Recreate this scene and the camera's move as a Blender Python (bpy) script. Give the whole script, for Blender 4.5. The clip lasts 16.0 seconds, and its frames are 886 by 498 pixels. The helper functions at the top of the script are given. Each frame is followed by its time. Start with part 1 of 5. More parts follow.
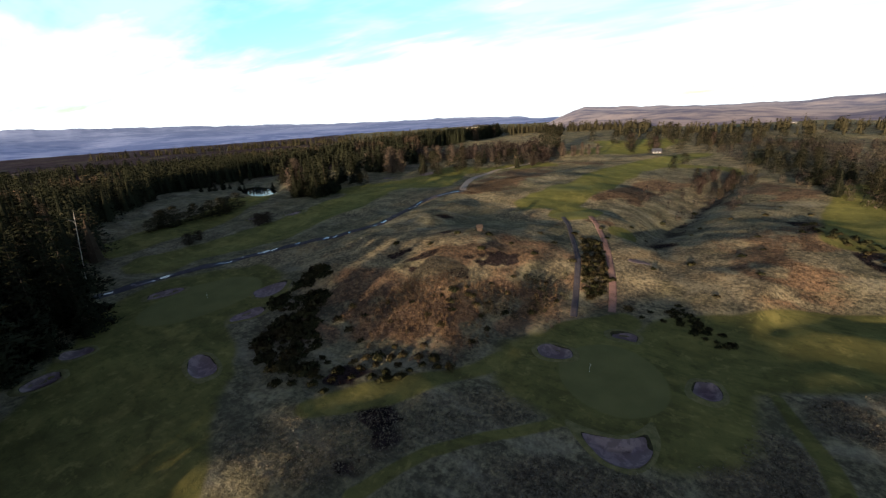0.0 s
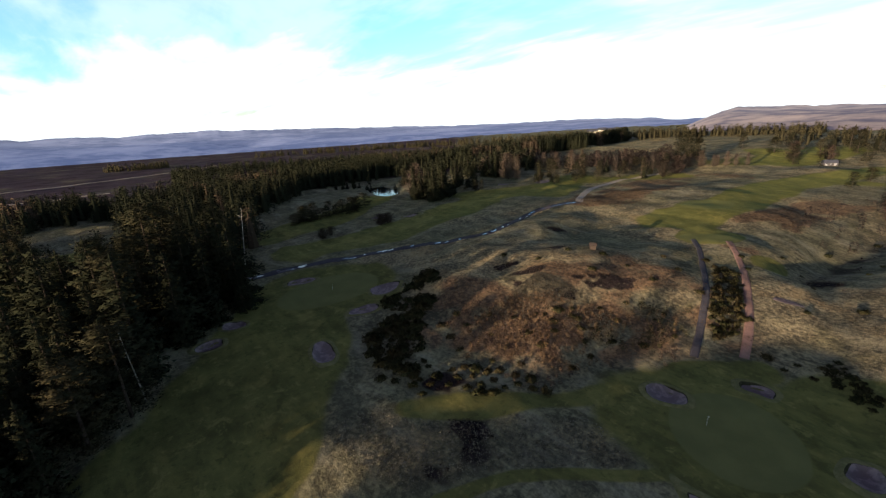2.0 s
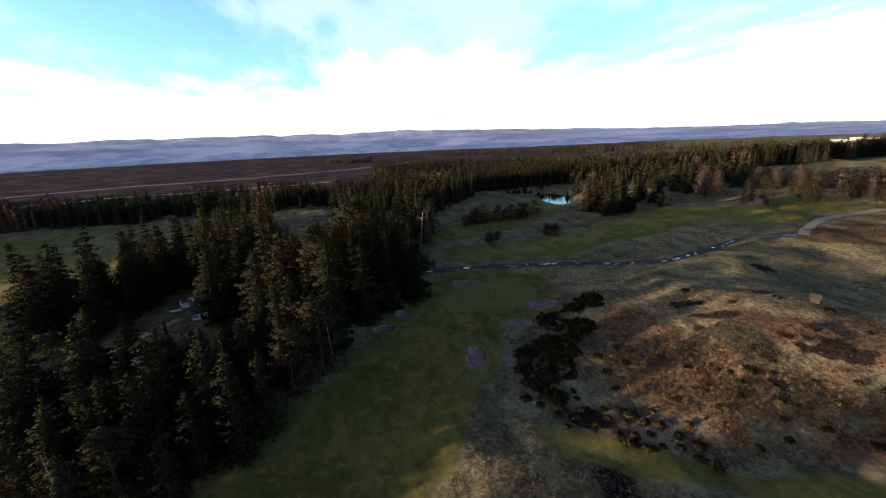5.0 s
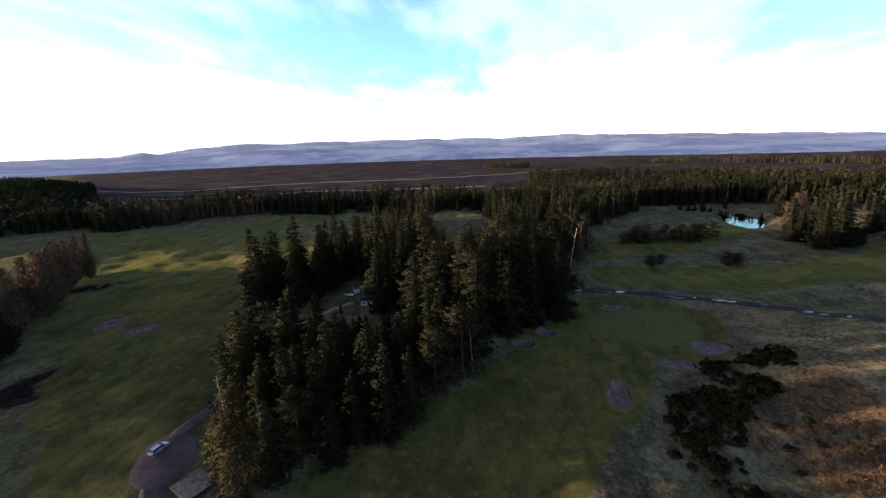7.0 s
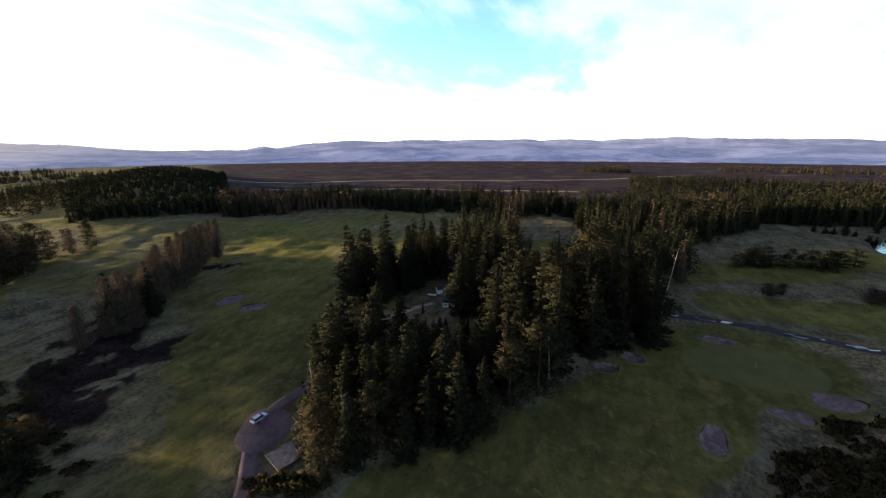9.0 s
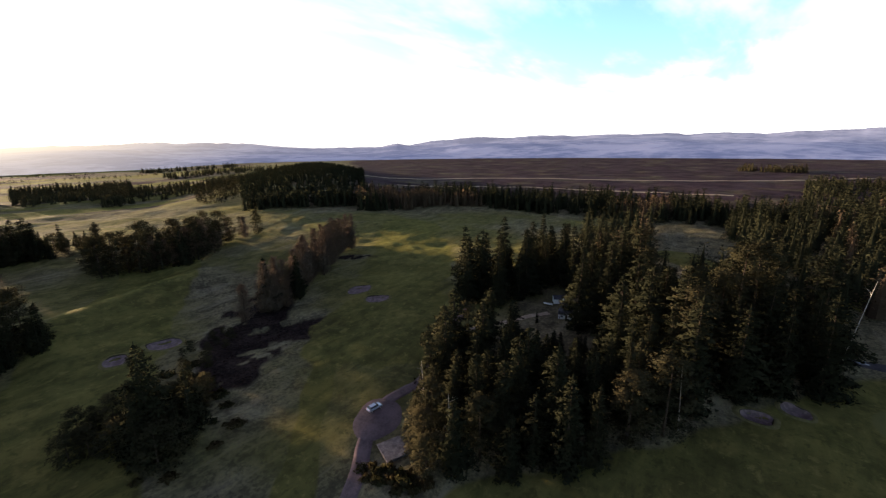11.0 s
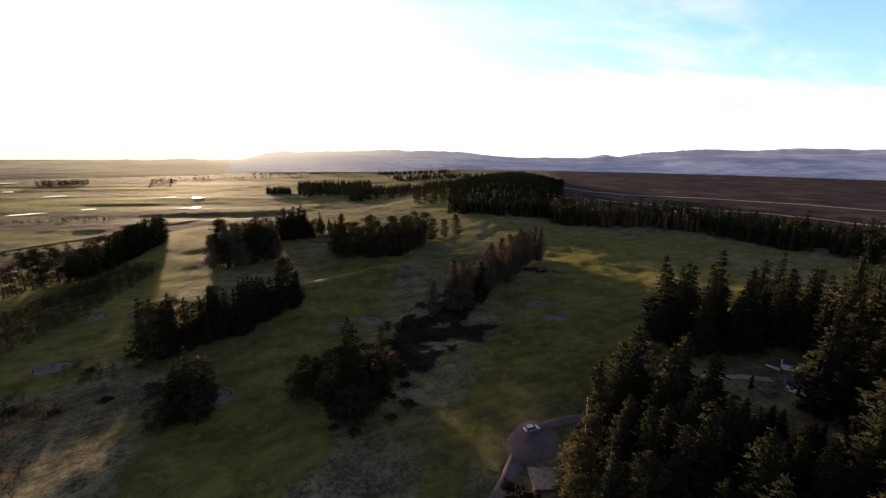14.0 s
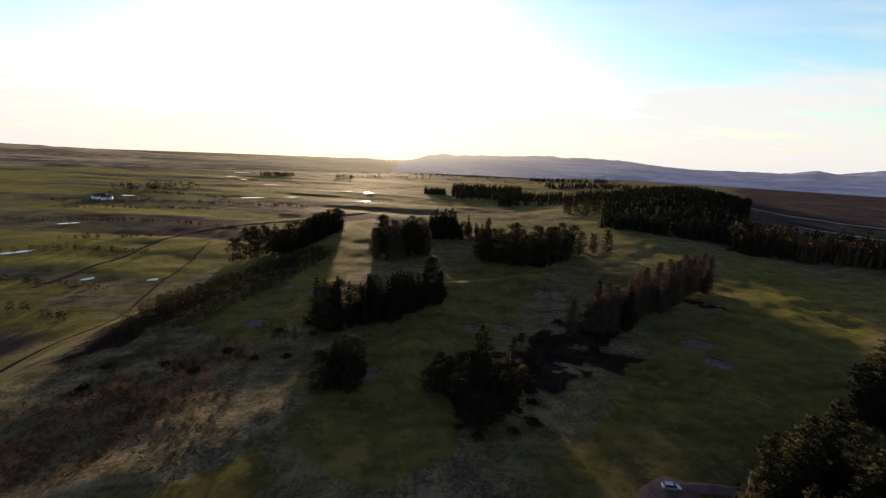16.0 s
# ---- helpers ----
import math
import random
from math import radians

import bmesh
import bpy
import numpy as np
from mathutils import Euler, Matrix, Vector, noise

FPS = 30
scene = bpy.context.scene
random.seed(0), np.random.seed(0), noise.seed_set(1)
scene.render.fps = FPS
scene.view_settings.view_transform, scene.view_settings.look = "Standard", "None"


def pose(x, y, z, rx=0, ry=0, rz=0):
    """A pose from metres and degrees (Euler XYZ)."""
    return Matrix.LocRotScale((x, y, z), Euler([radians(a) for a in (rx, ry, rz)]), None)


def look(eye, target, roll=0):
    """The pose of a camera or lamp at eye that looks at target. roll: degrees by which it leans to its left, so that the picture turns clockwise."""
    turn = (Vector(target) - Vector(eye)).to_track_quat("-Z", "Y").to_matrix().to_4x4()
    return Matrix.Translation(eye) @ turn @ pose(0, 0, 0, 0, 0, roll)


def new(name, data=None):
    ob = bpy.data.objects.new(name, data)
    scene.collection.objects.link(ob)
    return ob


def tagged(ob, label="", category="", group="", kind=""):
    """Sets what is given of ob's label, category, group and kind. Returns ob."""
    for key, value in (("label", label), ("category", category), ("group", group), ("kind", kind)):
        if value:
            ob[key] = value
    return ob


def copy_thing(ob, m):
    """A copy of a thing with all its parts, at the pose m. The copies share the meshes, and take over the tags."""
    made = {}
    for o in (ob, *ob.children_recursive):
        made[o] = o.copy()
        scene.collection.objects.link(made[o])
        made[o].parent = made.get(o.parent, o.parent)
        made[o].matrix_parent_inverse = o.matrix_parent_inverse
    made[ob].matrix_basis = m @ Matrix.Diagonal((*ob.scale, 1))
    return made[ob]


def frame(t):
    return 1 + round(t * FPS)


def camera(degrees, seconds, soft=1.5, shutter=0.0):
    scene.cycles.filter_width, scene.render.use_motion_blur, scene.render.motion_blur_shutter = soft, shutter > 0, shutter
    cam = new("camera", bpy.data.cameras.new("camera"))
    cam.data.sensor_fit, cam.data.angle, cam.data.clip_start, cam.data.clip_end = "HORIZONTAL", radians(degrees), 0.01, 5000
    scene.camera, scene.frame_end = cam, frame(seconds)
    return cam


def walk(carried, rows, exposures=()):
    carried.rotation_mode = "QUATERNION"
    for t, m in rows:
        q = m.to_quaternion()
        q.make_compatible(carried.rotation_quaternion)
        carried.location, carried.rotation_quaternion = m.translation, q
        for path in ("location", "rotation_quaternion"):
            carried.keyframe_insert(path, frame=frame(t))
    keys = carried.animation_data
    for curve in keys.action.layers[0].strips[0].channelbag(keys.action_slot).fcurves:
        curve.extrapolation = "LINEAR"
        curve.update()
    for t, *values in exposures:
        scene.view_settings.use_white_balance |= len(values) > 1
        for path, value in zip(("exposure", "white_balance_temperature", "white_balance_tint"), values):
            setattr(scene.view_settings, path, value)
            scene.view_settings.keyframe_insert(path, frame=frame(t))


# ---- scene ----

cam = camera(95.2, 16.0, soft=1.3)
PATH = [
    (0, (0.01, 0.00, 51.86), (-54.67, 78.01, 21.41), -3.20),
    (0.5, (0.52, 0.14, 52.91), (-61.05, 72.98, 22.84), -3.51),
    (1, (0.53, 0.15, 53.61), (-65.00, 69.64, 24.00), -3.57),
    (1.5, (0.97, 0.32, 54.62), (-69.65, 64.90, 25.60), -3.51),
    (2, (1.16, 0.23, 55.66), (-73.47, 60.30, 26.98), -3.23),
    (2.5, (1.19, 0.19, 56.46), (-76.97, 55.68, 27.99), -2.98),
    (3, (1.25, 0.07, 57.05), (-80.61, 50.36, 29.31), -2.85),
    (3.5, (1.28, -0.11, 57.78), (-83.99, 44.37, 30.40), -2.74),
    (6, (1.70, 0.26, 62.23), (-94.60, 8.11, 36.44), -1.98),
    (6.5, (2.59, 0.19, 63.39), (-94.17, -2.22, 38.23), -1.83),
    (7, (2.73, -0.20, 64.24), (-93.61, -10.70, 39.58), -1.69),
    (7.5, (2.84, -0.38, 65.31), (-92.68, -16.84, 40.72), -1.46),
    (8, (2.81, -0.35, 65.94), (-92.01, -20.31, 41.25), -1.32),
    (8.5, (2.88, -0.62, 66.89), (-90.76, -25.48, 42.14), -0.71),
    (9, (2.80, 0.06, 67.18), (-89.10, -30.87, 42.74), -0.28),
    (11.5, (-0.04, -0.92, 70.45), (-74.88, -62.48, 45.77), -0.71),
    (12, (0.06, -0.68, 70.07), (-70.67, -67.25, 46.28), -0.42),
    (12.5, (-1.47, 0.36, 70.22), (-65.03, -73.27, 47.00), -0.28),
    (13, (-1.89, 1.00, 70.64), (-59.22, -77.65, 47.69), 0.05),
    (13.5, (-1.64, 0.80, 71.33), (-52.99, -81.89, 48.44), 0.33),
    (14, (-1.97, 0.88, 72.34), (-46.10, -85.91, 49.54), 0.50),
    (14.5, (-1.25, 1.58, 73.16), (-35.83, -89.56, 50.84), 0.92),
    (15, (-1.91, 1.77, 73.78), (-27.59, -92.26, 51.44), 1.36),
    (15.5, (-1.91, 1.75, 74.64), (-19.32, -94.10, 52.08), 1.93),
    (16, (-1.49, 1.63, 74.81), (-12.34, -95.20, 52.28), 2.50),
]
EXPOSURES = [(0.0, 1.85, 6500, 11), (3.5, 1.85, 6500, 12), (7.0, 2.1, 6600, 14), (9.0, 2.2, 6800, 16), (11.5, 2.2, 7400, 19), (12.5, 2.05, 7600, 20), (14.0, 1.75, 7600, 20), (16.0, 1.3, 7300, 19)]
walk(cam, [(t, look(eye, target, roll)) for t, eye, target, roll in PATH], EXPOSURES)

# ---- light ----
SUN_AZ, SUN_EL = 184.5, 4.15


def bearing(az):
    """Unit vector on the plan, az degrees to the left of +y."""
    return -math.sin(radians(az)), math.cos(radians(az))


class Nodes:
    """Short hand for building a node tree."""

    def __init__(self, tree):
        self.tree = tree
        self.fuzz = None
        tree.nodes.clear()

    def add(self, kind):
        return self.tree.nodes.new(kind)

    def join(self, a, b):
        self.tree.links.new(a, b)

    def put(self, socket, value):
        if isinstance(value, bpy.types.NodeSocket):
            self.join(value, socket)
        elif value is not None:
            socket.default_value = value

    def math(self, op, a, b=None, c=None, clamp=False):
        node = self.add("ShaderNodeMath")
        node.operation, node.use_clamp = op, clamp
        for n, v in enumerate((a, b, c)):
            self.put(node.inputs[n], v)
        return node.outputs[0]

    def ramp(self, value, low, high):
        node = self.add("ShaderNodeMapRange")
        node.interpolation_type = "SMOOTHSTEP"
        self.put(node.inputs[0], value)
        self.put(node.inputs[1], low)
        self.put(node.inputs[2], high)
        return node.outputs[0]

    def mix(self, factor, a, b, blend="MIX"):
        node = self.add("ShaderNodeMix")
        node.data_type, node.blend_type = "RGBA", blend
        self.put(node.inputs[0], factor)
        self.put(node.inputs[6], a)
        self.put(node.inputs[7], b)
        return node.outputs[2]

    def noise(self, vector, scale, detail=4.0, rough=0.55, distort=0.0):
        node = self.add("ShaderNodeTexNoise")
        self.put(node.inputs["Vector"], vector)
        node.inputs["Scale"].default_value = scale
        node.inputs["Detail"].default_value = detail
        node.inputs["Roughness"].default_value = rough
        node.inputs["Distortion"].default_value = distort
        return node.outputs[0]

    def scaled(self, vector, x, y, z):
        node = self.add("ShaderNodeMapping")
        self.put(node.inputs[0], vector)
        node.inputs[3].default_value = (x, y, z)
        return node.outputs[0]


def make_world():
    world = bpy.data.worlds.new("sky")
    scene.world = world
    world.use_nodes = True
    n = Nodes(world.node_tree)
    sky = n.add("ShaderNodeTexSky")
    sky.sky_type, sky.sun_disc, sky.altitude = "NISHITA", False, 200.0
    sky.air_density, sky.dust_density, sky.ozone_density = 1.0, 1.0, 2.0
    sky.sun_elevation, sky.sun_rotation = radians(SUN_EL), radians(360 - SUN_AZ)
    way = n.add("ShaderNodeTexCoord").outputs["Generated"]
    split = n.add("ShaderNodeSeparateXYZ")
    n.join(way, split.inputs[0])
    x, y, z = split.outputs[0], split.outputs[1], split.outputs[2]
    up = n.math("MAXIMUM", z, 0.0)
    # flat cloud deck seen from below
    deep = n.math("ADD", up, 0.10)
    flat = n.add("ShaderNodeCombineXYZ")
    n.join(n.math("DIVIDE", x, deep), flat.inputs[0])
    n.join(n.math("DIVIDE", y, deep), flat.inputs[1])
    streaks = n.noise(n.scaled(flat.outputs[0], 0.45, 0.8, 1.0), 0.9, 6.0, 0.55, 0.5)
    wisps = n.noise(n.scaled(flat.outputs[0], 0.6, 1.5, 1.0), 2.0, 5.0, 0.55, 0.25)
    level = n.math("ADD", up, n.math("ADD", n.math("MULTIPLY", n.math("SUBTRACT", 0.5, streaks), 0.52), n.math("MULTIPLY", n.math("SUBTRACT", 0.5, wisps), 0.30)))
    veil = n.math("SUBTRACT", 1.0, n.ramp(level, 0.06, 0.235))
    high_cloud = n.math("MULTIPLY", n.ramp(n.math("ADD", streaks, n.math("MULTIPLY", wisps, 0.3)), 0.54, 0.74), 0.42)
    spread = n.math("MULTIPLY", high_cloud, n.ramp(up, 0.06, 0.22))
    spread = n.math("MULTIPLY", spread, n.math("SUBTRACT", 1.0, n.math("MULTIPLY", n.ramp(up, 0.30, 0.50), 0.85)))
    thin = n.math("MAXIMUM", n.math("MULTIPLY", veil, 0.92), spread)
    shade = n.add("ShaderNodeBackground")
    blue = n.mix(1.0, sky.outputs[0], n.mix(n.ramp(up, 0.30, 0.62), SKY_GAIN, ZENITH_GAIN), "MULTIPLY")
    n.join(n.mix(thin, blue, (CLOUD * 0.89, CLOUD * 0.97, CLOUD * 1.02, 1)), shade.inputs[0])
    shade.inputs[1].default_value = SKY
    out = n.add("ShaderNodeOutputWorld")
    n.join(shade.outputs[0], out.inputs[0])


SKY, SKY_GAIN, ZENITH_GAIN, CLOUD = 0.033, (3.9, 5.2, 5.9, 1.0), (2.7, 1.75, 2.2, 1.0), 11.8
make_world()
sun = new("sun", bpy.data.lights.new("sun", "SUN"))
sun.data.energy, sun.data.angle, sun.data.color = 4.2, radians(0.9), (1.0, 0.79, 0.57)
sx, sy = bearing(SUN_AZ)
sun.matrix_world = look((sx * 300, sy * 300, 300 * math.tan(radians(SUN_EL))), (0, 0, 0))


# ---- the lie of the land ----
def lattice(ix, iy, seed):
    v = np.sin(ix * 127.1 + iy * 311.7 + seed * 74.7) * 43758.5453
    return v - np.floor(v)


def value_noise(x, y, size, seed=0):
    """Smooth noise in 0..1 with features of that size in metres."""
    u, v = np.asarray(x, float) / size, np.asarray(y, float) / size
    iu, iv = np.floor(u), np.floor(v)
    fu, fv = u - iu, v - iv
    fu, fv = fu * fu * (3 - 2 * fu), fv * fv * (3 - 2 * fv)
    a, b = lattice(iu, iv, seed), lattice(iu + 1, iv, seed)
    c, d = lattice(iu, iv + 1, seed), lattice(iu + 1, iv + 1, seed)
    return (a * (1 - fu) + b * fu) * (1 - fv) + (c * (1 - fu) + d * fu) * fv


def rough_noise(x, y, size, seed=0, octaves=3):
    total, amp = 0.0, 1.0
    for k in range(octaves):
        total = total + amp * (value_noise(x, y, size / 2**k, seed + 13 * k) - 0.5)
        amp *= 0.5
    return total


def smooth(v, low, high):
    s = np.clip((np.asarray(v, float) - low) / (high - low), 0, 1)
    return s * s * (3 - 2 * s)


def oval(x, y, cx, cy, rx, ry, turn=0.0, bend=0.0):
    """Distance from an oval's middle, 1 on its rim."""
    c, s = math.cos(radians(turn)), math.sin(radians(turn))
    u, v = (x - cx) * c + (y - cy) * s, -(x - cx) * s + (y - cy) * c
    v = v - bend * ((u / rx) ** 2 - 0.4)
    return np.sqrt((u / rx) ** 2 + (v / ry) ** 2)


def near_line(x, y, points):
    """Distance in metres from a line of points on the plan."""
    best = np.full(np.shape(x), 1e9)
    for (ax, ay), (bx, by) in zip(points[:-1], points[1:]):
        dx, dy = bx - ax, by - ay
        s = np.clip(((x - ax) * dx + (y - ay) * dy) / (dx * dx + dy * dy), 0, 1)
        best = np.minimum(best, np.hypot(x - ax - s * dx, y - ay - s * dy))
    return best


# middle x, y, half sizes, turn, depth
NORTH_BUNKERS = [
    (-26.5, 80, 3.3, 4.1, 109, 1.0), (-14.7, 96.5, 2.6, 3.5, 101, 0.9), (3, 82.6, 3.9, 2.7, 92, 1.1),
    (-8.0, 58.2, 6.0, 3.0, 27, 0.8, 4.0),
    (-93.2, 33.9, 5.5, 2.9, 163, 1.0), (-119, 69, 5.2, 5.8, 153, 0.9), (-108.5, 54.7, 3.4, 4.9, 157, 0.9),
    (-129, 20.4, 3.4, 3.4, 172, 0.9), (-120, 12, 2.7, 3.9, 175, 0.9), (-152.1, 50.5, 3.1, 5.7, 163, 0.8),
]
OTHER_BUNKERS = [
    (-34.8, -163.6, 4.7, 3.4, 77, 1.0), (-49.8, -164.3, 4.8, 5.6, 72, 1.0), (9.2, -125.8, 3.7, 4.5, 91, 1.0),
    (-129.1, -145.4, 5.3, 5.7, 45, 0.9), (-126.4, -130, 4.8, 5.3, 43, 0.9),
    (60.5, -172, 4.2, 5.3, 108, 0.9), (59.3, -220, 4.3, 3.6, 105, 0.9), (44.3, -214.1, 4.5, 3.3, 101, 0.9),
    (-225, 130, 5.0, 3.0, 70, 0.7), (-205, 142, 5.0, 3.0, 60, 0.7), (-223.8, 249.8, 9.9, 6.2, 133, 0.8), (-193.6, 258.8, 8.9, 5.7, 128, 0.8),
]
BUNKERS = NORTH_BUNKERS + OTHER_BUNKERS
BANK = [(118, -120), (112, -152), (108, -178), (98, -202), (84, -230), (66, -280), (52, -360), (42, -455), (-20, -500), (-180, -560), (-330, -650), (-520, -900), (-1200, -2000), (-3000, -4900)]
GULLY = [(-24, 172), (-16, 200), (-8, 245), (0, 300), (12, 360)]
POND = (-339, 204, 33, 12, -21)


def beyond_bank(x, y):
    """How far a place lies on the valley's side of the bank, in metres."""
    bx = np.interp(-np.asarray(y, float), [-p[1] for p in BANK], [p[0] for p in BANK])
    return np.where(np.asarray(y, float) > -120, (np.asarray(x, float) - 125) - 0.45 * (np.asarray(y, float) + 120), np.asarray(x, float) - bx)


EDGE = [(-40, 175), (-20, 140), (-16, 132), (-10, 127), (-8, 119), (-5.6, 101), (2.6, 108), (11.7, 108), (20, 98), (36, 79), (54, 82), (62, 95), (80, 140)]
RISE = [(-40, 0), (-20, 3), (-14, 4.5), (-9, 6.5), (-4, 5), (2, 2.5), (5, 2.5), (9, 6), (14, 8.5), (30, 9.5), (45, 8), (53, 5), (60, 1.5), (68, 0)]


def mounds(x, y):
    """The higher ground beyond the first green, above the plain."""
    az, r = np.degrees(np.arctan2(-x, y)), np.hypot(x, y)
    behind = r - np.interp(az, [e[0] for e in EDGE], [e[1] for e in EDGE])
    top = np.interp(az, [e[0] for e in RISE], [e[1] for e in RISE])
    lumps = 1 + 0.5 * rough_noise(x, y, 38, 17, 2)
    step = 2.5 * smooth(near_line(x, y, [(-75, 245), (-62, 300), (-40, 400)]), 46, 20)
    return (top * smooth(behind + 10 * rough_noise(x, y, 25, 19, 2), 0, 48) * lumps + step) + 9.0 * smooth(r, 190, 700) * smooth(az, -20, -2) * (1 - smooth(az, 34, 60)) * (1 - smooth(r, 900, 1400))


EYE = 56.0


def on_land(px, py):
    """Where a line of sight to a place on the plain meets the higher ground."""
    if np.ndim(px) == 0 and (py < 20 or math.hypot(px, py) < 70):
        return px, py
    px, py = np.asarray(px, float), np.asarray(py, float)
    s = np.ones_like(px)
    for _ in range(12):
        s = 0.5 * s + 0.5 * (EYE - mounds(px * s, py * s)) / EYE
    return px * s, py * s


def land(x, y):
    """Height of the ground."""
    x, y = np.asarray(x, float), np.asarray(y, float)
    r = np.hypot(x, y)
    swell = 2.6 * rough_noise(x, y, 80, 3, 3) + 2.1 * rough_noise(x, y, 28, 9, 3) + 0.9 * rough_noise(x, y, 12, 23, 2) * (1 - smooth(r, 350, 600)) + 0.25 * rough_noise(x, y, 7, 15, 2)
    az = np.degrees(np.arctan2(-x, y))
    open_slope = smooth(r, 170, 260) * smooth(az, -25, -8) * (1 - smooth(az, 45, 65))
    h = swell * (1 - smooth(r, 450, 900) * 0.6) * (1 - 0.6 * open_slope) * (1 - 0.55 * smooth(-y, 140, 200) * smooth(x, 0, 40))
    h = h + mounds(x, y) - 4.0 * np.exp(-(near_line(x, y, GULLY) / 10) ** 2)
    h = h - 12.0 * smooth(beyond_bank(x, y) / (45 + 0.35 * np.maximum(r - 450, 0)), 0, 1) * smooth(r, 60, 140)
    ridges = rough_noise(x * 0.16, y + 0.2 * x, 62, 61, 2)
    ridges = ridges + 0.4 * rough_noise(x * 0.3, y + 0.25 * x, 27, 62, 2)
    h = h + 3.6 * ridges * smooth(beyond_bank(x, y), 20, 120) * smooth(r, 120, 240) * (1 - 0.7 * smooth(r, 900, 2000))
    h = h + 27.0 * np.exp(-oval(x, y, -512, -684, 330, 104, 52) ** 2)
    # an unseen rise added under the flight path to shade the first green
    h = h + 9.6 * np.exp(-oval(x, y, 4, -10, 42, 26) ** 4)
    # a grassy ridge across the southern fairway
    h = h + 7.4 * np.exp(-(near_line(x, y, [(-22, -207), (-45, -216), (-70, -224), (-92, -228)]) / 14) ** 2)
    for cx, cy, rx, ry, turn in ((-15, 77, 12, 13, 20), (-135, 55, 20, 24, 20)):
        h = h * (1 - 0.85 * np.exp(-oval(x, y, cx, cy, rx * 1.3, ry * 1.3, turn) ** 4))
    px, py, prx, pry, pturn = POND
    d = oval(x, y, px, py, prx, pry, pturn)
    h = np.where(d < 1.6, h * smooth(d, 1.0, 1.6) - 1.2 * (1 - smooth(d, 0.8, 1.5)), h)
    for cx, cy, rx, ry, turn, deep, *bend in BUNKERS:
        d = oval(x, y, cx, cy, rx, ry, turn, *bend)
        h = h - 1.15 * deep * (1 - smooth(d, 0.5, 1.06))
    return h


def stand(x, y):
    return float(land(np.array([x]), np.array([y]))[0])


# ---- materials ----
def material(name, build, rough=0.9, metal=0.0, gloss=0.3):
    """build(n, place) returns the colour and, if wanted, the height for the relief and its metres."""
    m = bpy.data.materials.new(name)
    m.use_nodes = True
    n = Nodes(m.node_tree)
    place = n.add("ShaderNodeNewGeometry").outputs["Position"]
    shader = n.add("ShaderNodeBsdfPrincipled")
    made = build(n, place)
    colour, relief, deep = made if isinstance(made, tuple) and len(made) == 3 else (made, None, 0)
    n.put(shader.inputs["Base Color"], colour)
    shader.inputs["Roughness"].default_value = rough
    shader.inputs["Metallic"].default_value = metal
    shader.inputs["Specular IOR Level"].default_value = gloss
    if relief is not None:
        bump = n.add("ShaderNodeBump")
        bump.inputs["Strength"].default_value = 1.0
        bump.inputs["Distance"].default_value = deep
        n.join(relief, bump.inputs["Height"])
        n.join(bump.outputs[0], shader.inputs["Normal"])
    out = n.add("ShaderNodeOutputMaterial")
    n.join(shader.outputs[0], out.inputs[0])
    if n.fuzz is not None:
        n.put(shader.inputs["Sheen Weight"], n.fuzz)
        shader.inputs["Sheen Roughness"].default_value = 0.5
        shader.inputs["Sheen Tint"].default_value = (0.70, 0.72, 0.15, 1.0)
    return m


def rgb(r, g, b):
    return (r, g, b, 1.0)


def mottled(dark, light, size, deep=0.02, fine=None):
    """A surface that varies at two scales."""
    def build(n, place):
        broad = n.noise(place, 1 / size, 4.0)
        grain = n.noise(place, (fine or 8 / size), 5.0, 0.65)
        both = n.math("ADD", n.math("MULTIPLY", broad, 0.6), n.math("MULTIPLY", grain, 0.4))
        return n.mix(n.ramp(both, 0.32, 0.68), rgb(*dark), rgb(*light)), grain, deep
    return build


def leafy(dark, light, warm):
    """Foliage: each leaf or spray takes its own tone, each plant too."""
    def build(n, place):
        own = n.add("ShaderNodeNewGeometry").outputs["Random Per Island"]
        plant = n.add("ShaderNodeObjectInfo").outputs["Random"]
        tone = n.mix(own, rgb(*dark), rgb(*light))
        return n.mix(n.math("MULTIPLY", n.math("POWER", plant, 2.0), 0.55), tone, rgb(*warm))
    return build


